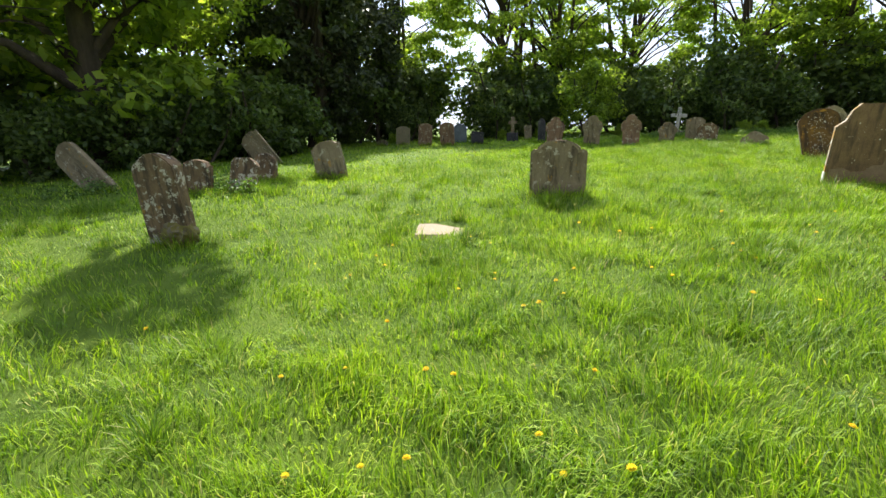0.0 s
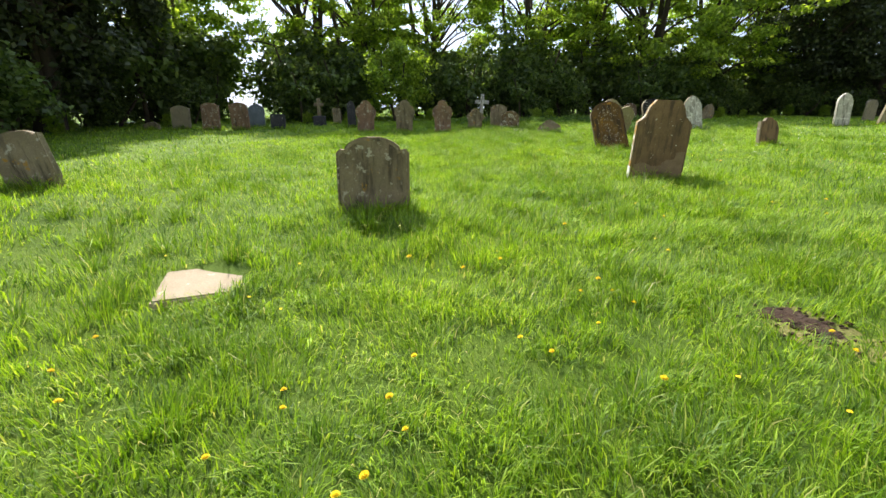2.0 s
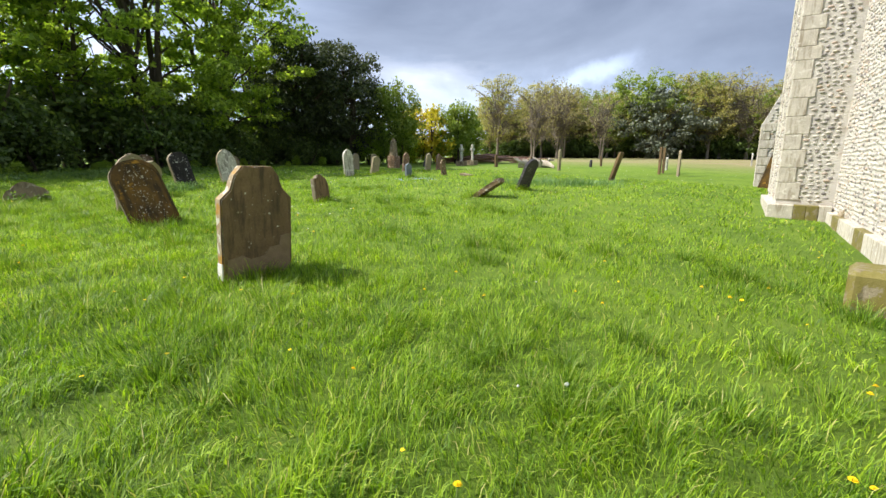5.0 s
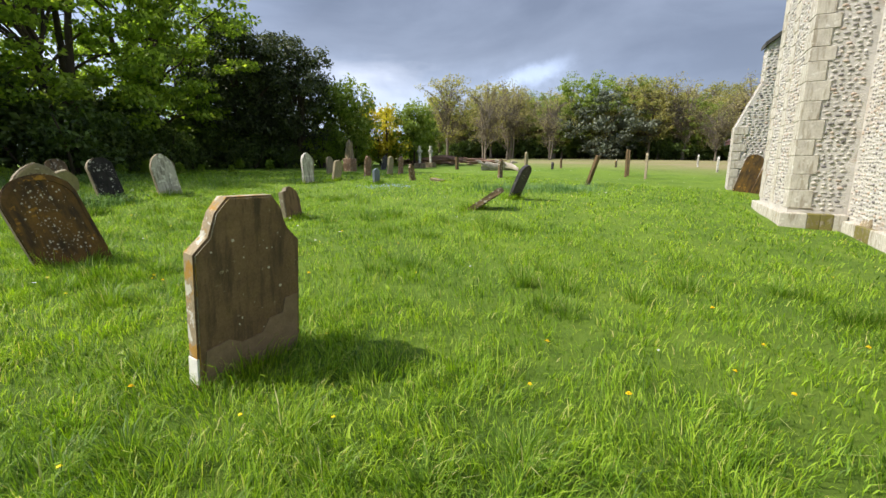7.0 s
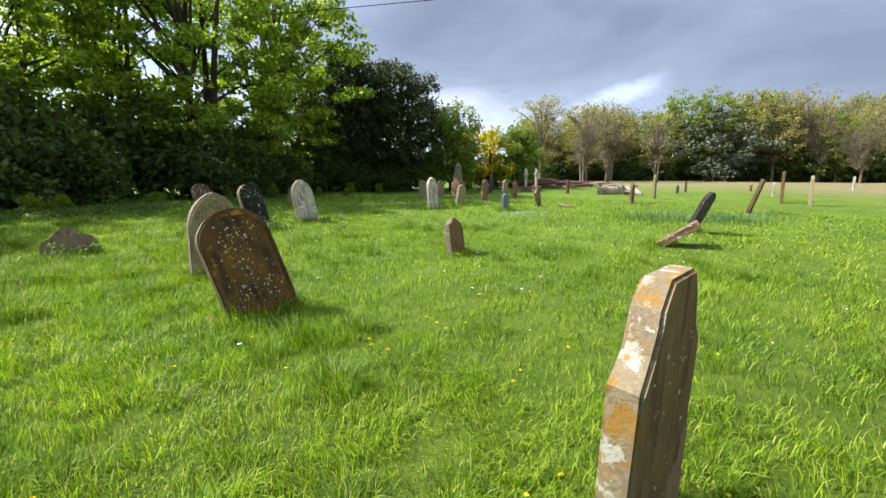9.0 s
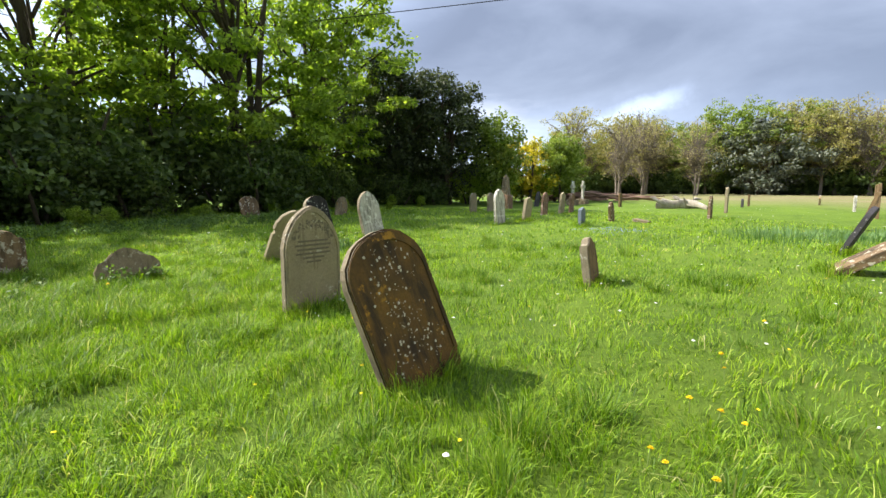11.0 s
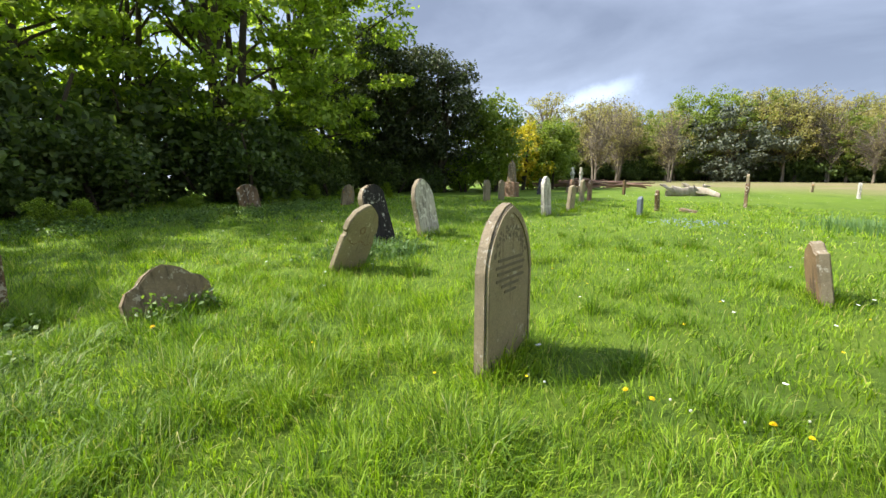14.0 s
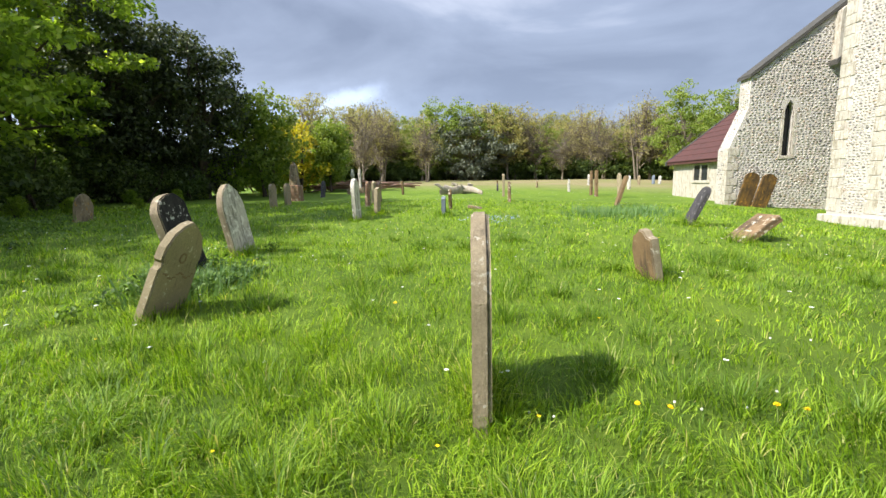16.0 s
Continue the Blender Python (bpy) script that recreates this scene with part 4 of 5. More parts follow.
def tube(pts, radii, seg=7):
    verts, faces = [], []
    for i, (p, r) in enumerate(zip(pts, radii)):
        p = Vector(p)
        d = Vector(pts[min(i + 1, len(pts) - 1)]) - Vector(pts[max(i - 1, 0)])
        d.normalize()
        a = d.orthogonal().normalized()
        b = d.cross(a)
        for j in range(seg):
            t = j * math.tau / seg
            verts.append(p + (a * math.cos(t) + b * math.sin(t)) * r)
    for i in range(len(pts) - 1):
        for j in range(seg):
            j2 = (j + 1) % seg
            faces.append((i * seg + j, i * seg + j2, (i + 1) * seg + j2, (i + 1) * seg + j))
    return verts, faces


def join_tubes(tubes):
    V, Fc = [], []
    for v, f in tubes:
        k = len(V)
        V += v
        Fc += [tuple(a + k for a in q) for q in f]
    return V, Fc


def leaf_cloud(centres, radii, per, size, rng, droop=0.5, flat=1.0, up=0.9):
    """Small pointed leaves scattered through many clumps, denser at each clump's rim."""
    n = len(centres) * per
    c = np.repeat(centres, per, 0)
    r = np.repeat(radii, per)
    d = rng.normal(size=(n, 3))
    d /= np.linalg.norm(d, axis=1)[:, None]
    p = c + d * (r * rng.uniform(0.15, 1.0, n) ** 0.6)[:, None] * np.array([1, 1, flat])
    nrm = rng.normal(size=(n, 3)) * 0.75 + d * 0.7 + np.array([0, 0, up])
    nrm /= np.linalg.norm(nrm, axis=1)[:, None]
    u = np.cross(nrm, rng.normal(size=(n, 3)))
    u[:, 2] -= droop * 0.4
    u /= np.linalg.norm(u, axis=1)[:, None]
    w = np.cross(nrm, u)
    s = size * rng.uniform(0.6, 1.35, n)[:, None]
    bend = nrm * s * 0.12
    v = np.stack([p - u * s * 0.5, p + w * s * 0.34 + bend, p + u * s * 0.55 - bend, p - w * s * 0.34 + bend], 1).reshape(-1, 3)
    k = np.arange(n)[:, None] * 4
    return v, np.concatenate([k + np.array([[0, 1, 2]]), k + np.array([[0, 2, 3]])])


def crown_points(rng, n, rx, ry, zc, rz, hollow=0.55, low=-1.0):
    out = []
    while len(out) < n:
        d = rng.normal(size=3)
        d /= np.linalg.norm(d)
        if d[2] < low:
            continue
        t = rng.uniform(hollow ** 3, 1) ** (1 / 3)
        lump = 1 + 0.22 * math.sin(3 * math.atan2(d[1], d[0]) + 4 * d[2]) + rng.normal(0, 0.06)
        out.append((d[0] * rx * t * lump, d[1] * ry * t * lump, zc + d[2] * rz * t))
    return np.array(out)


def make_tree(name, label, seed, height, radius, base, leaf, bark, clumps, per, size, clump_r, trunk_r=0.28, stems=1, flat=0.7, hollow=0.5, limbs=12, category="tree", at=(0, 0), rz=0.0, scale=1.0, twigs=2):
    rng = np.random.default_rng(seed)
    root = new(name)
    zc, rzc = (height + base) / 2, (height - base) / 2
    cp = crown_points(rng, clumps, radius, radius, zc, rzc, hollow)
    tubes = []
    for s in range(stems):
        off = rng.normal(0, 0.35, 2) * (stems > 1)
        top = off * 3 + rng.normal(0, 0.3, 2)
        h = height * rng.uniform(0.8, 0.92)
        pts = [(off[0] + (top[0] - off[0]) * t + 0.12 * math.sin(5 * t + s), off[1] + (top[1] - off[1]) * t, -0.3 + h * t) for t in np.linspace(0, 1, 9)]
        tubes.append(tube(pts, [trunk_r * (1.25 if i == 0 else 1) * (1 - 0.9 * i / 8) + 0.02 for i in range(9)], 9))
    tv, tf = join_tubes(tubes)
    part("trunk", mesh_from("trunk", tv, tf, bark, True), None, root)
    br = []
    for i in range(limbs):
        tgt = Vector(cp[rng.integers(len(cp))])
        z0 = max(base * 0.8, min(tgt.z * 0.72, height * 0.8)) * rng.uniform(0.7, 1.0)
        a = Vector((0, 0, z0))
        pts = [a.lerp(tgt, t) + Vector((0, 0, 0.5 * math.sin(math.pi * t))) + Vector(rng.normal(0, 0.1, 3)) * t for t in np.linspace(0, 1, 6)]
        r0 = trunk_r * 0.38
        br.append(tube(pts, [r0 * (1 - 0.85 * t) + 0.008 for t in np.linspace(0, 1, 6)], 5))
        for j in range(twigs):
            b0 = pts[(3, 4, 2, 5)[j % 4]]
            t2 = Vector(cp[rng.integers(len(cp))])
            t2 = b0 + (t2 - b0).normalized() * min(2.2, (t2 - b0).length)
            br.append(tube([b0, b0.lerp(t2, 0.5) + Vector((0, 0, 0.15)), t2], [r0 * 0.4, r0 * 0.25, 0.008], 4))
    bv, bf = join_tubes(br)
    part("bough_frame", mesh_from("bough_frame", bv, bf, bark, True), None, root)
    lv, lt = leaf_cloud(cp, rng.uniform(0.6, 1.3, len(cp)) * clump_r, per, size, rng, 0.5, flat)
    part("crown", fast_mesh("crown", lv, lt, leaf), None, root)
    tagged(root, label, category)
    root.matrix_world = Matrix.Translation((*at, float(ground_z(*at)) - 0.05)) @ pose(0, 0, 0, 0, 0, rz) @ Matrix.Scale(scale, 4)
    return root


def again(tree, x, y, rz, s):
    """Another tree of the same growth."""
    root = copy_thing(tree, Matrix.Identity(4))
    root.matrix_world = Matrix.Translation((x, y, float(ground_z(x, y)) - 0.05)) @ pose(0, 0, 0, 0, 0, rz) @ Matrix.Scale(s, 4)
    return root


T_SYC = "leafy sycamore tree with fresh green leaves in the belt"
syc = make_tree("sycamore_tree", T_SYC, 1, 15.5, 5.6, 1.2, M_LEAF_SYC, M_BARK, 172, 114, 0.25, 1.0, 0.24, 3, 0.34, 0.6, 30, at=(0.5, 34.5))
syc2 = make_tree("sycamore_tree", T_SYC, 2, 14.0, 4.6, 1.4, M_LEAF_SYC, M_BARK, 108, 112, 0.25, 1.0, 0.18, 3, 0.34, 0.5, 26, at=(-6.5, 33.5))
for x, y, r, s in ((5.5, 38.5, 70, 1.0), (-12.5, 32.0, 150, 0.85), (8.5, 42.5, 200, 0.72), (-19.5, 27.0, 40, 1.0)):
    again(syc, x, y, r, s)
for x, y, r, s in ((-3.0, 37.0, 120, 1.0), (-16.0, 27.8, 60, 1.0), (-26.0, 22.5, 100, 1.05), (-29.5, 10.0, 300, 1.1), (-24.5, 5.5, 20, 1.0), (-27.0, -2.0, 90, 1.1)):
    again(syc2, x, y, r, s)
chest = make_tree("horse_chestnut_tree", "large horse chestnut with low hanging green boughs", 3, 13.0, 5.0, 1.1, M_LEAF_SYC, M_BARK, 170, 140, 0.26, 1.0, 0.34, 1, 0.5, 0.5, 22, at=(-18.0, 3.0), scale=1.28)
again(chest, -19.0, -6.0, 140, 1.0)
yew = make_tree("yew_tree", "dark green yew tree with dense hanging foliage", 4, 11.0, 3.3, 0.5, M_LEAF_DARK, M_BARK, 300, 64, 0.24, 0.75, 0.3, 2, 0.8, 0.4, 16, at=(14.4, 38.5), scale=0.88)
again(yew, -22.5, 13.2, 80, 1.15)
again(yew, -25.0, 17.5, 200, 1.15)
again(yew, 11.0, 40.0, 33, 0.95)
wil = make_tree("young_tree", "light green young tree at the end of the belt", 5, 6.8, 2.1, 0.6, M_LEAF_LIGHT, M_BARK, 130, 60, 0.22, 0.62, 0.12, 2, 0.9, 0.3, 12, at=(17.9, 36.6))
again(wil, 25.2, 37.5, 60, 0.85)
again(wil, 28.0, 39.5, 160, 0.7)
gold = make_tree("flowering_shrub", "yellow flowering shrub beside the young trees", 6, 4.2, 1.7, 0.3, M_LEAF_YELLOW, M_BARK, 60, 60, 0.2, 0.55, 0.08, 3, 0.9, 0.3, 8, "shrub", at=(22.0, 38.5), scale=1.25)
shrub = make_tree("shrub", "dark leafy shrub in the hedge", 7, 3.4, 1.9, 0.0, M_LEAF_SHRUB, M_BARK, 80, 46, 0.23, 0.66, 0.07, 4, 0.8, 0.25, 10, "shrub", at=(-8.6, 27.3))
light_shrub = make_tree("shrub", "rounded grey-green shrub before the hedge", 8, 3.9, 1.55, 0.1, M_LEAF_SYC, M_BARK, 90, 60, 0.19, 0.55, 0.07, 3, 0.9, 0.3, 8, "shrub", at=(-11.6, 24.0))
HEDGE = [(-21, -8), (-22, -4), (-21.5, 0), (-22, 4), (-22.5, 8), (-23.5, 12), (-23, 16), (-21, 20), (-17.5, 22.5), (-14.5, 24.5), (-10.5, 27.0), (-6, 28.8), (-3, 30.5), (0, 32.6), (3, 34.6), (6, 36.8), (9, 38.8), (12, 40.2), (15, 41)]
hr = random.Random(3)
for i, (x, y) in enumerate(HEDGE):
    for k in range(3):
        again(shrub, x + hr.uniform(-1.2, 1.2) - k * 0.9, y + hr.uniform(-1, 1) + k * 1.0, hr.uniform(0, 360), hr.uniform(0.65, 1.1) + 0.2 * k)

for x, y, k in ((-15.8, 1.4, 0.6), (-16.4, 3.4, 0.75), (-16.8, 5.2, 0.7), (-17.6, 7.4, 0.9), (-17.0, -0.6, 0.8), (-18.8, 9.6, 0.95)):
    again(shrub, x, y, 70 * x, k)
for i, (x, y) in enumerate(HEDGE[6:]):
    for k in range(2):
        again(light_shrub, x + 1.3 + hr.uniform(-0.8, 1.2), y - 2.4 + hr.uniform(-0.8, 0.8), hr.uniform(0, 360), hr.uniform(0.11, 0.2))

for x, y, k in ((16.2, 37.6, 0.75), (19.4, 38.2, 0.8), (21.4, 39.2, 0.7), (23.6, 38.6, 0.75), (26.6, 39.6, 0.7), (29.5, 41.0, 0.65)):
    again(light_shrub, x, y, 40 * x, k)
for x, y, k in ((12.4, 41.2, 1.0), (16.0, 41.0, 0.9), (19.0, 41.5, 0.9), (22.5, 42.0, 0.8), (13.4, 37.8, 0.55), (10.6, 38.2, 0.6)):
    again(shrub, x, y, 50 * x, k)

# the wood beyond the field
oak = make_tree("oak_tree", "budding olive-brown oak at the edge of the wood", 9, 14.5, 5.0, 2.8, M_LEAF_OAK, M_PALEBARK, 130, 34, 0.28, 1.1, 0.24, 1, 0.6, 0.4, 60, at=(78, 41), twigs=5)
bare = make_tree("oak_tree", "nearly bare ochre tree at the edge of the wood", 10, 13.5, 4.4, 2.2, M_LEAF_OLIVE, M_PALEBARK, 120, 12, 0.22, 1.2, 0.17, 2, 0.8, 0.3, 80, at=(66, 58), twigs=7)
green = make_tree("lime_tree", "fresh green tree at the edge of the wood", 11, 14.0, 4.5, 2.0, M_LEAF_LIGHT, M_PALEBARK, 120, 60, 0.3, 1.0, 0.3, 1, 0.6, 0.45, 26, at=(92, 47), twigs=3)
grey = make_tree("conifer_tree", "spreading grey-green conifer at the edge of the wood", 12, 9.0, 5.5, 0.0, M_LEAF_GREY, M_BARK, 190, 70, 0.32, 1.0, 0.3, 2, 0.6, 0.4, 12, at=(74, 44), scale=1.25)
under = make_tree("shrub", "undergrowth at the edge of the wood", 13, 4.0, 3.2, 0.0, M_LEAF_SHRUB, M_BARK, 70, 24, 0.42, 0.95, 0.08, 4, 0.6, 0.3, 8, "shrub", at=(70, 62))
wr = random.Random(8)
for i in range(46):
    t = i / 45
    ang = radians(45 - 55 * t + wr.uniform(-0.8, 0.8))
    for d in (84 + wr.uniform(-4, 4), 98 + wr.uniform(-5, 5)):
        x, y = d * math.cos(ang), 12 + d * math.sin(ang)
        again(wr.choice((oak, bare, bare, oak, green)), x, y, wr.uniform(0, 360), wr.uniform(0.68, 1.1))
    x, y = 90 * math.cos(ang), 12 + 90 * math.sin(ang)
    again(under, x, y, wr.uniform(0, 360), wr.uniform(0.6, 1.1))
    again(under, x * 1.12, y * 1.12, wr.uniform(0, 360), wr.uniform(1.0, 1.7))
    again(under, x * 0.93 + 1.5, y * 0.93 - 1.5, wr.uniform(0, 360), wr.uniform(0.7, 1.15))
for x, y, r, s in ((60, 46, 10, 0.8), (58, 53, 80, 0.95), (52, 52, 200, 0.85), (62, 10, 20, 0.9), (70, 4, 100, 0.95)):
    again(bare if y > 20 else green, x, y, r, s)

# low broad-leaved weeds at the foot of the hedge and round the stones
weed_rng = np.random.default_rng(31)
WEEDS = []
for i in range(230):
    t = weed_rng.uniform(0, 1)
    WEEDS.append((-8.5 + 11 * t + weed_rng.normal(0, 0.5), 22.6 + 6.2 * t + weed_rng.normal(0, 0.8)))
for cx, cy, n in ((-0.1, 20.2, 14), (0.5, 20.1, 8), (-3.2, 18.2, 3), (-4.5, 18.5, 7), (1.9, 21.1, 5), (-10.8, 1.4, 10), (-7.9, 3.0, 6)):
    WEEDS += [(cx + weed_rng.normal(0, 0.4), cy + weed_rng.normal(0, 0.25)) for i in range(n)]
WEEDS = np.array(WEEDS)
wc = np.column_stack([WEEDS, ground_z(WEEDS[:, 0], WEEDS[:, 1]) + weed_rng.uniform(0.05, 0.2, len(WEEDS))])
wv, wf = leaf_cloud(wc, weed_rng.uniform(0.1, 0.3, len(wc)), 60, 0.055, weed_rng, 0.5, 0.7)
tagged(new("weeds", fast_mesh("weeds", wv, wf, M_LEAF_WEED)), "low dark green nettles and broad-leaved weeds", "weeds", kind="stuff")

# log pile, fallen trunks, cable
logs = tagged(new("log_pile"), "long heap of felled reddish branches and logs", "log pile")
lr = random.Random(2)
for i in range(46):
    x, y = lr.uniform(-4.5, 4.5), lr.uniform(-0.9, 0.9)
    z = 0.15 + max(0, 0.7 - abs(x) * 0.13) * lr.random()
    a, L = radians(lr.uniform(-25, 25)), lr.uniform(0.8, 2.2)
    d = Vector((math.cos(a), math.sin(a), lr.uniform(-0.12, 0.12))) * L
    v, f = tube([Vector((x, y, z)) - d, Vector((x, y, z + 0.05)), Vector((x, y, z)) + d], [0.06, 0.09, 0.04], 6)
    part("log", mesh_from("log", v, f, M_REDWOOD, True), None, logs)
set_on(logs, 29.0, 37.0, -30)
dead = tagged(new("fallen_trunk"), "bleached fallen tree trunk with a broken limb", "fallen tree")
v, f = tube([(-2.6, 0, 0.12), (-1.6, 0.2, 0.2), (-0.7, 0.05, 0.16), (0.3, -0.15, 0.2), (1.2, 0.1, 0.12), (2.4, 0.2, 0.06)], [0.12, 0.2, 0.16, 0.18, 0.12, 0.04], 9)
part("trunk", mesh_from("trunk", v, f, M_DEADWOOD, True), None, dead)
for i in range(11):
    x0, a = lr.uniform(-2.2, 1.8), lr.uniform(0, math.tau)
    L = lr.uniform(0.5, 1.5)
    p1 = Vector((x0 + L * math.cos(a), 0.5 * L * math.sin(a), lr.uniform(0.05, 0.5)))
    v, f = tube([(x0, 0, 0.18), Vector((x0, 0, 0.18)).lerp(p1, 0.5) + Vector((0, 0, lr.uniform(0, 0.15))), p1], [0.09, 0.07, 0.02], 6)
    part("limb", mesh_from("limb", v, f, M_DEADWOOD, True), None, dead)
v, f = tube([(0.6, 0, 0.24), (1.2, -1.2, 0.2), (1.6, -2.6, 0.06)], [0.14, 0.13, 0.08], 8)
part("limb", mesh_from("limb", v, f, M_DEADWOOD, True), None, dead)
set_on(dead, 22.8, 25.6, -35)
dead.matrix_world = dead.matrix_world @ Matrix.Diagonal((0.5, 0.6, 1.5, 1))
cable_pts = [(x, 35.3 - 1.05 * x, 9.9 + 0.0008 * (x - 10) ** 2) for x in np.linspace(-15, 15, 40)]
v, f = tube(cable_pts, [0.018] * 40, 5)
tagged(new("overhead_cable", mesh_from("overhead_cable", v, f, M_CABLE, True)), "thin black overhead cable crossing the trees", "cable")

# ---- bare patch, dandelions, daisies ----


def blob(name, x, y, rx, ry, rz, mat, lift, seed, label):
    rng = random.Random(seed)
    n = 40
    verts = [(0, 0)]
    for ring in (0.35, 0.7, 1.0):
        for i in range(n):
            t = i * math.tau / n
            k = ring * (1 + (0.2 * math.sin(3 * t + seed) + 0.1 * math.sin(7 * t) + rng.uniform(-0.1, 0.1)) * ring)
            c, s = math.cos(radians(rz)), math.sin(radians(rz))
            px, py = rx * k * math.cos(t), ry * k * math.sin(t)
            verts.append((px * c - py * s, px * s + py * c))
    v3 = [(a, b, float(ground_z(x + a, y + b)) + (-0.03 if i > 2 * n else lift) + rng.uniform(-0.008, 0.012)) for i, (a, b) in enumerate(verts)]
    faces = [(0, 1 + i, 1 + (i + 1) % n) for i in range(n)]
    for r in range(2):
        for i in range(n):
            j = (i + 1) % n
            faces.append((1 + r * n + i, 1 + (r + 1) * n + i, 1 + (r + 1) * n + j, 1 + r * n + j))
    ob = new(name, mesh_from(name, v3, faces, mat, True))
    ob.location = (x, y, 0)
    return tagged(ob, label, "bare earth", kind="structure")


M_STRAW = plain("dry_straw_turf", (0.27, 0.235, 0.085), (0.15, 0.17, 0.04), 9.0, 0.95, 0.03)
M_SOIL = plain("bare_brown_soil", (0.11, 0.07, 0.045), (0.055, 0.035, 0.025), 14.0, 0.97, 0.05)
blob("dry_turf_patch", 0.6, 4.62, 0.5, 0.3, -38, M_STRAW, 0.006, 1, "patch of dry yellow turf")
blob("bare_soil_patch", 0.46, 4.74, 0.27, 0.16, -38, M_SOIL, 0.02, 2, "patch of bare dark soil")
crumb_rng = random.Random(21)
bm = bmesh.new()
for i in range(130):
    cx, cy, e = crumb_rng.gauss(0.47, 0.17), crumb_rng.gauss(4.7, 0.13), crumb_rng.uniform(0.006, 0.022)
    bmesh.ops.create_icosphere(bm, subdivisions=1, radius=e, matrix=Matrix.Translation((cx, cy, float(ground_z(cx, cy)) + 0.018)) @ Matrix.Diagonal((1, crumb_rng.uniform(0.6, 1), 0.6, 1)))
me = bpy.data.meshes.new("soil_crumbs")
bm.to_mesh(me)
bm.free()
me.materials.append(M_SOIL)
tagged(new("soil_crumbs", me), "loose crumbs of dark soil on the bare patch", "soil", kind="stuff")

dand = tagged(new("dandelion"), "yellow dandelion flower on a short stem in grass", "dandelion", "dandelions in the grass")
bm = bmesh.new()
for ring, (n, r, z) in enumerate(((16, 0.021, 0.0), (12, 0.015, 0.006), (7, 0.009, 0.01))):
    for i in range(n):
        t = (i + ring * 0.5) * math.tau / n
        c, s = math.cos(t), math.sin(t)
        w = 0.005
        q = [bm.verts.new(p) for p in ((c * 0.002, s * 0.002, z), (c * r * 0.6 - s * w, s * r * 0.6 + c * w, z + 0.004), (c * r, s * r, z + 0.003), (c * r * 0.6 + s * w, s * r * 0.6 - c * w, z + 0.004))]
        bm.faces.new(q)
fh = part("flower_head", bm, M_PETAL, dand)
fh.location = (0, 0, 0.105)
v, f = tube([(0, 0, -0.02), (0.004, 0.003, 0.05), (0, 0, 0.106)], [0.003, 0.0028, 0.003], 5)
part("stem", mesh_from("stem", v, f, M_STEM, True), None, dand)
clock = tagged(new("dandelion_clock"), "white dandelion seed head on a stem", "dandelion", "dandelion seed heads in the grass")
bm = bmesh.new()
bmesh.ops.create_icosphere(bm, subdivisions=2, radius=0.024)
for vv in bm.verts:
    vv.co *= 1 + 0.14 * noise.noise(vv.co * 300)
part("seed_head", bm, M_CLOCK, clock).location = (0, 0, 0.13)
v, f = tube([(0, 0, -0.02), (0.006, 0, 0.06), (0, 0, 0.13)], [0.003, 0.0028, 0.0025], 5)
part("stem", mesh_from("stem", v, f, M_STEM, True), None, clock)
LINE = [(0.6, -1.5), (0, 0), (-0.6, 1), (-1.0, 2.2), (-1.3, 3.6), (-1.15, 6.2), (-1.7, 8.4), (-2.4, 11), (-3.2, 13.3), (-3.5, 15.2), (-3.2, 17.5)]
YELLOW_A = [(-3.63, 0.67), (-3.21, 2.52), (-2.15, 2.86), (-1.66, 3.11), (-0.99, 3.76), (-0.45, 3.66), (-0.56, 4.41), (-2.26, 0.99), (-1.98, 1.25), (-1.58, 1.54), (-1.46, 1.59), (-0.91, 2.12), (-0.83, 1.49), (-1.32, 0.87), (-1.54, 0.63), (-1.19, 1.01), (-0.66, 1.4), (0.13, 2.42), (-1.62, 2.52), (-1.54, 2.67), (-3.28, 2.17), (-0.46, 1.58), (0.05, 1.85), (-0.75, 4.12)]
YELLOW_B = [(-3.55, 2.68), (-2.2, 2.97), (-1.51, 2.94), (-1.7, 3.47), (-0.91, 4.48), (-3.61, 3.01), (-2.23, 2.51), (-2.29, 1.81), (-1.17, 3.84), (-1.64, 5.03), (-1.57, 4.91), (-1.78, 4.63), (-2.28, 4.68), (-0.7, 4.54), (-0.78, 4.76), (-0.26, 5.52), (-1.13, 6.01), (0.57, 4.5), (0.57, 4.32), (1.33, 4.54), (1.41, 4.45), (3.7, 5.84), (2.34, 6.57), (3.65, 5.95)]
YELLOW_C = [(4.5, 5.88), (2.42, 4.67), (2.57, 4.66), (-0.21, 6.71), (6.79, 5.98), (7.08, 6.01), (-0.83, 9.36), (1.09, 7.78), (1.69, 8.05), (1.45, 7.25), (2.36, 6.92), (3.11, 6.89), (3.75, 6.28), (1.09, 10.78), (2.79, 11.31), (-0.18, 11.52), (3.63, 7.37), (-0.08, 9.77), (0.36, 10.6), (1.08, 11.05), (-0.22, 11.73), (0.49, 11.87), (0.54, 11.73), (-2.29, 11.9)]
YELLOW_D = [(-2.25, 10.98), (0.51, 12.05), (-0.22, 11.85), (1.4, 12.31), (2.62, 12.52), (1.18, 12.17), (-0.8, 13.67), (-0.48, 14.07), (-0.71, 14.82), (-0.53, 14.22), (-3.11, 17.9), (-0.69, 14.97), (0.53, 17.39)]
DANDELIONS = YELLOW_A + YELLOW_B + YELLOW_C + YELLOW_D
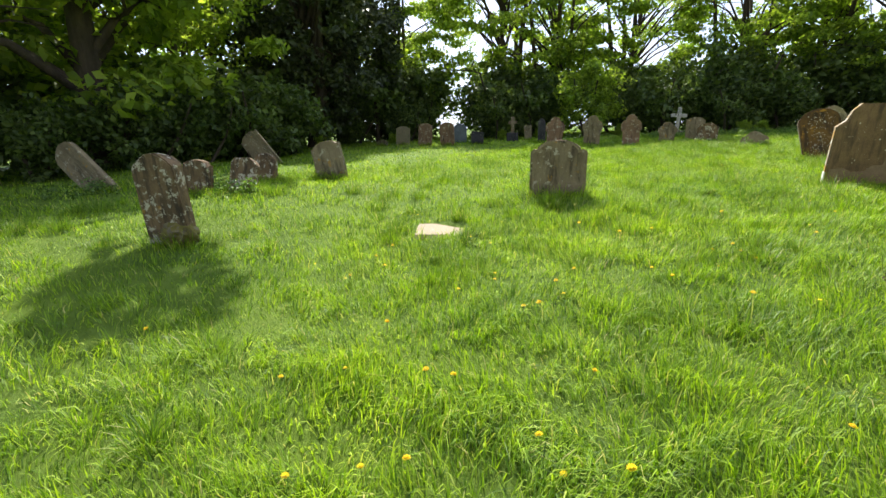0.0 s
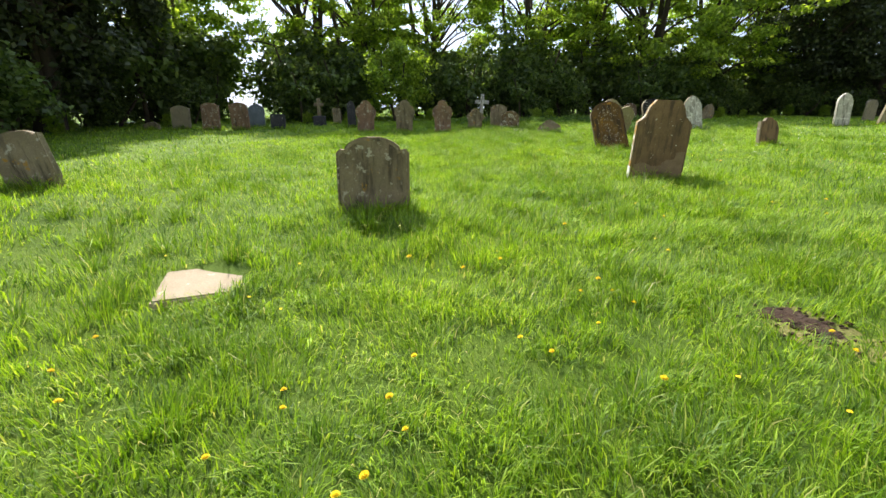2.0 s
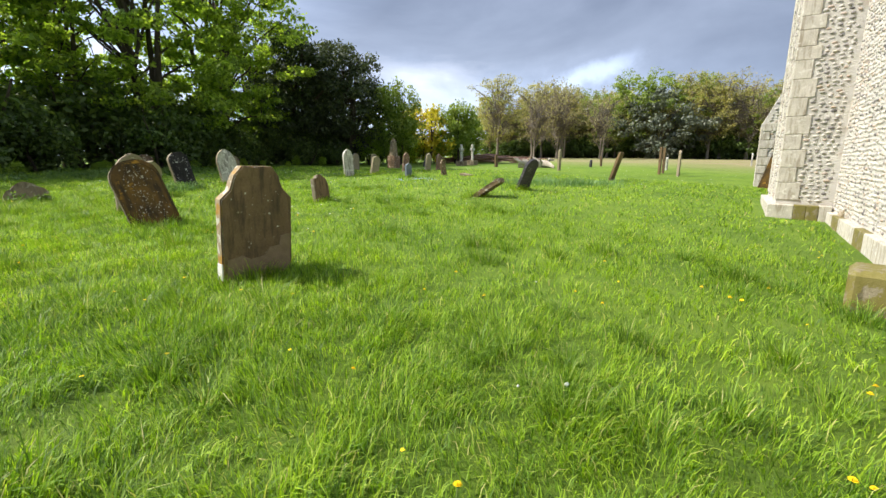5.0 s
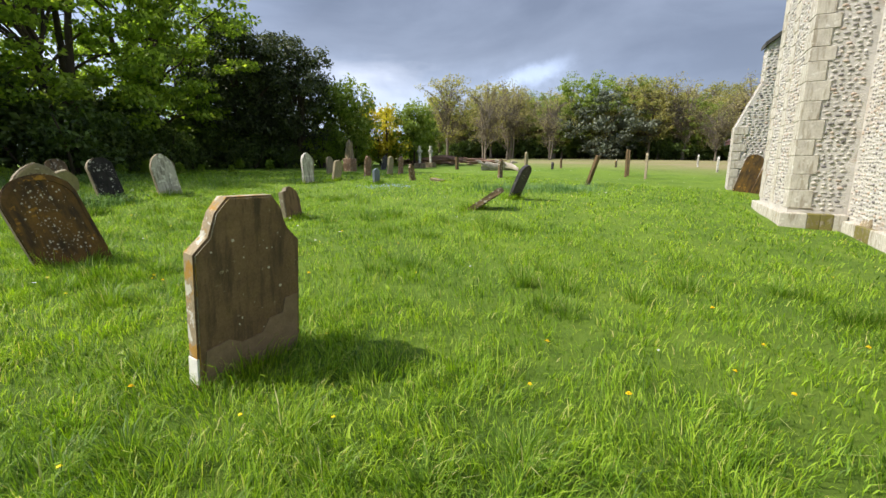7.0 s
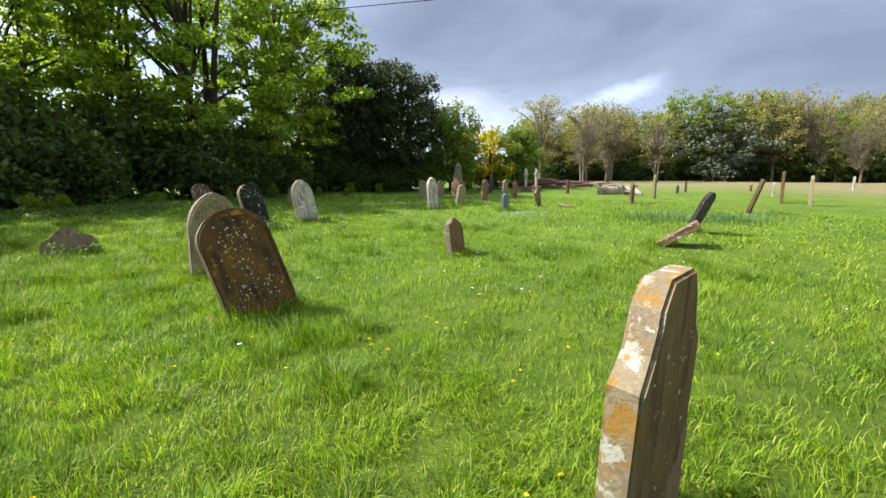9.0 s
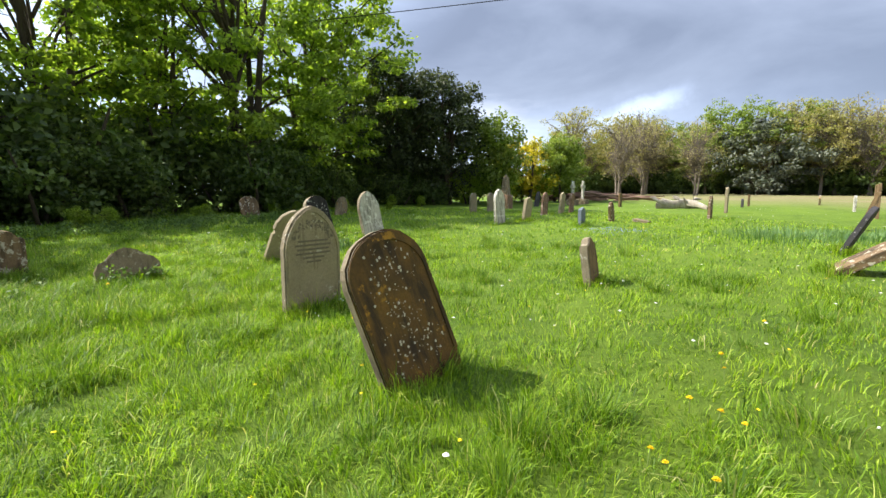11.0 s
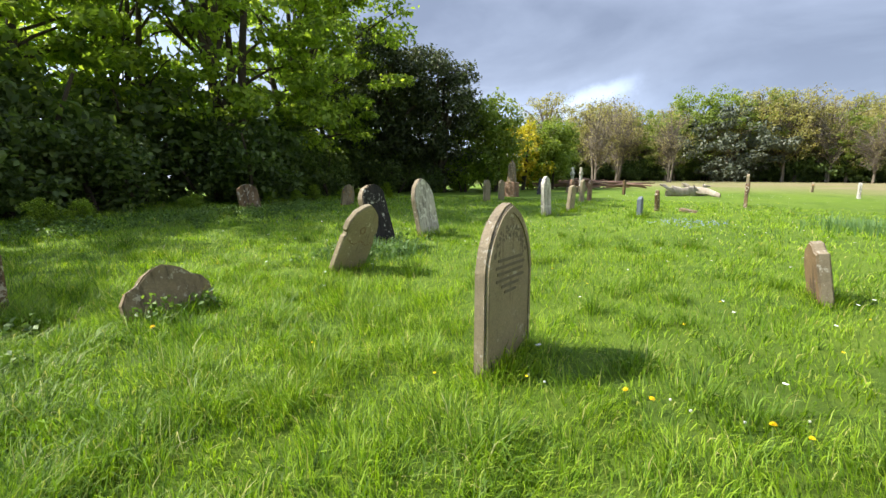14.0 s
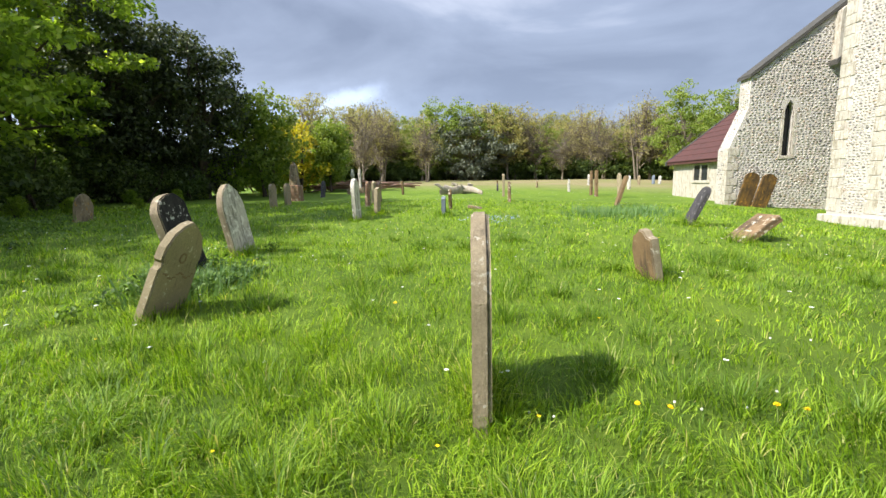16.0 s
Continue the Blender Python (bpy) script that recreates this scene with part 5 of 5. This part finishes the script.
CLOCKS = [(0.87, 5.84), (0.64, 6.02), (2.38, 7.44), (4.76, 9.93), (2.92, 9.98), (1.22, 11.32), (0.93, 13.66), (-0.96, 15.44), (-0.5, 14.38), (-0.6, 14.62), (-0.2, 14.15), (-2.01, 16.56), (8.15, 16.02), (-0.97, 15.59), (-0.57, 14.76), (0.87, 13.95), (-2.03, 16.72)]
dr = random.Random(4)
for i, (x, y) in enumerate(DANDELIONS):
    m = Matrix.Translation((x, y, float(ground_z(x, y)))) @ pose(0, 0, 0, dr.uniform(-16, 16), dr.uniform(-16, 16), dr.uniform(0, 360)) @ Matrix.Scale(dr.uniform(0.85, 1.2), 4)
    if i:
        copy_thing(dand, m)
    else:
        dand.matrix_world = m
for i, (x, y) in enumerate(CLOCKS):
    m = Matrix.Translation((x, y, float(ground_z(x, y)))) @ pose(0, 0, 0, dr.uniform(-12, 12), dr.uniform(-12, 12), dr.uniform(0, 360)) @ Matrix.Scale(0.62, 4)
    if i:
        copy_thing(clock, m)
    else:
        clock.matrix_world = m
# small white and yellow flowers too many to count
for name, mat, n, area, size, label in (("daisies", M_DAISY, 420, (-2, 26, 12, 30), 0.02, "scattered small white daisies in the grass"), ("buttercups", M_PETAL, 240, (-5, 20, 2, 24), 0.013, "scattered tiny yellow flowers in the grass"), ("bluebells", M_BLUEBELL, 150, (7.2, 9.0, 18.0, 19.4), 0.022, "small patch of pale blue flowers")):
    rng = np.random.default_rng(len(name))
    V, Fc = [], []
    for i in range(n):
        x, y = rng.uniform(area[0], area[1]), rng.uniform(area[2], area[3])
        z = float(ground_z(x, y)) + rng.uniform(0.07, 0.12)
        k = len(V)
        V.append((x, y, z + 0.006))
        for j in range(7):
            t = j * math.tau / 7
            V.append((x + size * math.cos(t), y + size * math.sin(t), z + 0.004 * (j % 2)))
        Fc += [(k, k + 1 + j, k + 1 + (j + 1) % 7) for j in range(7)]
    tagged(new(name, mesh_from(name, V, Fc, mat)), label, "flowers", kind="stuff")

# ---- grass ----
CHURCH_BOXES = ((4.0, 14.2, -5, 2.7), (13.6, 18.0, -5, 3.95), (22.8, 31, -5, 4.6))


def clear(x, y):
    """False inside the church, on the soil patch and on the ledger stone."""
    c, s = math.cos(radians(20)), math.sin(radians(20))
    u, v = x * c + y * s, -x * s + y * c
    ok = np.ones(len(x), bool)
    for u0, u1, v0, v1 in CHURCH_BOXES:
        ok &= ~((u > u0) & (u < u1) & (v > v0) & (v < v1))
    c, s = math.cos(radians(-38)), math.sin(radians(-38))
    p, q = (x - 0.5) * c + (y - 4.7) * s, -(x - 0.5) * s + (y - 4.7) * c
    rim = (p / 0.3) ** 2 + (q / 0.18) ** 2 + 0.45 * np.sin(9 * x + 5 * y) * np.cos(11 * y)
    ok &= (rim > 1) & ((rim > 3.2) | (np.sin(61 * x + 17 * y) * np.sin(53 * y - 23 * x) > -0.1))
    ok &= ((x + 3.77) / 0.37) ** 2 + ((y - 3.92) / 0.37) ** 2 > 1
    return ok


def line_dist(x, y):
    d = np.full(len(x), 1e9)
    for (ax, ay), (bx, by) in zip(LINE, LINE[1:]):
        ux, uy = bx - ax, by - ay
        t = np.clip(((x - ax) * ux + (y - ay) * uy) / (ux * ux + uy * uy), 0, 1)
        d = np.minimum(d, np.hypot(x - ax - t * ux, y - ay - t * uy))
    return d


def wave(x, y, k, seed):
    r = np.random.default_rng(seed)
    out = np.zeros(len(x))
    for i in range(6):
        a, f, p = r.uniform(0, math.tau), k * r.uniform(0.6, 1.7), r.uniform(0, math.tau)
        out += np.sin((x * math.cos(a) + y * math.sin(a)) * f + p + 0.8 * np.sin((y * math.cos(a) - x * math.sin(a)) * f * 0.7))
    return out / 6


def blades(name, n, area, dmin, dmax, length, width, seed, label, lean=0.76, around=None, mat=None):
    rng = np.random.default_rng(seed)
    if around is None:
        x, y = rng.uniform(area[0], area[1], n), rng.uniform(area[2], area[3], n)
        d = line_dist(x, y)
        d = np.where(d > 0.9, d + 0.35 * wave(x, y, 2.0, 9) + rng.normal(0, 0.45, n), d)
        keep = (d >= dmin) & (d < dmax)
        tuft = wave(x, y, 6.0, 77)
        keep &= rng.uniform(0, 1, n) < np.maximum(0.42, 0.62 + 0.7 * tuft + 0.5 * wave(x, y, 15.0, 78))
        keep &= clear(x, y)
    else:
        k = rng.integers(len(around), size=n)
        ctr = np.array(around)[k]
        q = rng.normal(size=(n, 2)) * ctr[:, 2:4]
        th = np.radians(ctr[:, 4])
        x = ctr[:, 0] + q[:, 0] * np.cos(th) - q[:, 1] * np.sin(th)
        y = ctr[:, 1] + q[:, 0] * np.sin(th) + q[:, 1] * np.cos(th)
        keep = np.ones(n, bool)
    x, y = x[keep], y[keep]
    n = len(x)
    big = wave(x, y, 1.1, 5)
    tuft = wave(x, y, 6.0, 77)
    L = length * rng.uniform(0.45, 1.15, n) * (1 + 0.3 * big + 0.6 * np.clip(tuft, -0.7, 1) + 0.4 * wave(x, y, 15.0, 78))
    w = width * rng.uniform(0.7, 1.3, n)
    # blades of one tuft fall much the same way
    a = 2.6 * wave(x, y, 4.3, 31) * math.pi + rng.normal(0, 1.15, n)
    b = np.clip(rng.normal(lean, 0.3, n) + 0.25 * wave(x, y, 3.1, 52), 0.05, 1.5)
    dx, dy = np.cos(a), np.sin(a)
    if around is not None:
        c2 = ctr[keep]
        a = np.arctan2(y - c2[:, 1], x - c2[:, 0]) + rng.normal(0, 0.6, n)
        dx, dy = np.cos(a), np.sin(a)
    px, py = -np.sin(a + rng.normal(0, 0.9, n)), np.cos(a + rng.normal(0, 0.9, n))
    z = ground_z(x, y) - 0.01
    h1, h2 = 0.55 * L * np.cos(b * 0.45), L * np.cos(b)
    r1, r2 = 0.5 * L * np.sin(b * 0.6), L * np.sin(b)
    V = np.stack([
        np.stack([x - px * w / 2, y - py * w / 2, z], 1), np.stack([x + px * w / 2, y + py * w / 2, z], 1),
        np.stack([x + dx * r1 + px * w * 0.42, y + dy * r1 + py * w * 0.42, z + h1], 1), np.stack([x + dx * r1 - px * w * 0.42, y + dy * r1 - py * w * 0.42, z + h1], 1),
        np.stack([x + dx * r2, y + dy * r2, z + h2], 1)], 1).reshape(-1, 3)
    k = np.arange(n)[:, None] * 5
    T = np.concatenate([k + np.array([[0, 1, 2]]), k + np.array([[0, 2, 3]]), k + np.array([[3, 2, 4]])])
    return tagged(new(name, fast_mesh(name, V, T, mat or M_GRASS)), label, "grass", kind="stuff")


blades("grass", 1150000, (-6.6, 3.6, -4.4, 20.4), 0.0, 2.7, 0.14, 0.0056, 1, "short lush green grass underfoot")
blades("grass", 520000, (-11, 7, -4, 25), 2.7, 8.0, 0.12, 0.008, 2, "lush green grass between the gravestones")
blades("grass", 440000, (-24, 26, -9, 36), 8.0, 21.0, 0.12, 0.015, 3, "green grass of the further churchyard", 0.9)
tuft_rng = random.Random(17)
TUFTS = []
while len(TUFTS) < 420:
    tx, ty = tuft_rng.uniform(-9, 6), tuft_rng.uniform(-2, 24)
    if clear(np.array([tx]), np.array([ty]))[0]:
        e = tuft_rng.uniform(0.05, 0.13)
        TUFTS.append((tx, ty, e, e * 0.8, tuft_rng.uniform(0, 180)))
for i in range(130):
    TUFTS.append((tuft_rng.gauss(-4.0, 1.1), tuft_rng.gauss(16.8, 1.4), 0.13, 0.1, tuft_rng.uniform(0, 180)))
blades("grass_tufts", 82000, None, 0, 0, 0.23, 0.0062, 8, "coarse darker tufts of grass in the sward", 0.75, TUFTS, M_TUFT)
FEET = [(s.matrix_world.translation.x, s.matrix_world.translation.y, 0.3, 0.12, 22) for s in scene.objects if s.name.startswith("gravestone") and s.matrix_world.translation.y < 24 and s.matrix_world.translation.x < 11]
blades("long_grass", 26000, None, 0, 0, 0.23, 0.0065, 4, "tufts of longer grass round the gravestones", 0.75, FEET)
blades("bulb_leaves", 2600, None, 0, 0, 0.3, 0.016, 5, "clumps of bluish bulb leaves in the grass", 0.4, [(0.1, 20.1, 0.35, 0.25, 0), (11.6, 15.9, 1.3, 0.7, 10), (13.6, 15.0, 1.0, 0.6, 0)], M_BLUEGRASS)
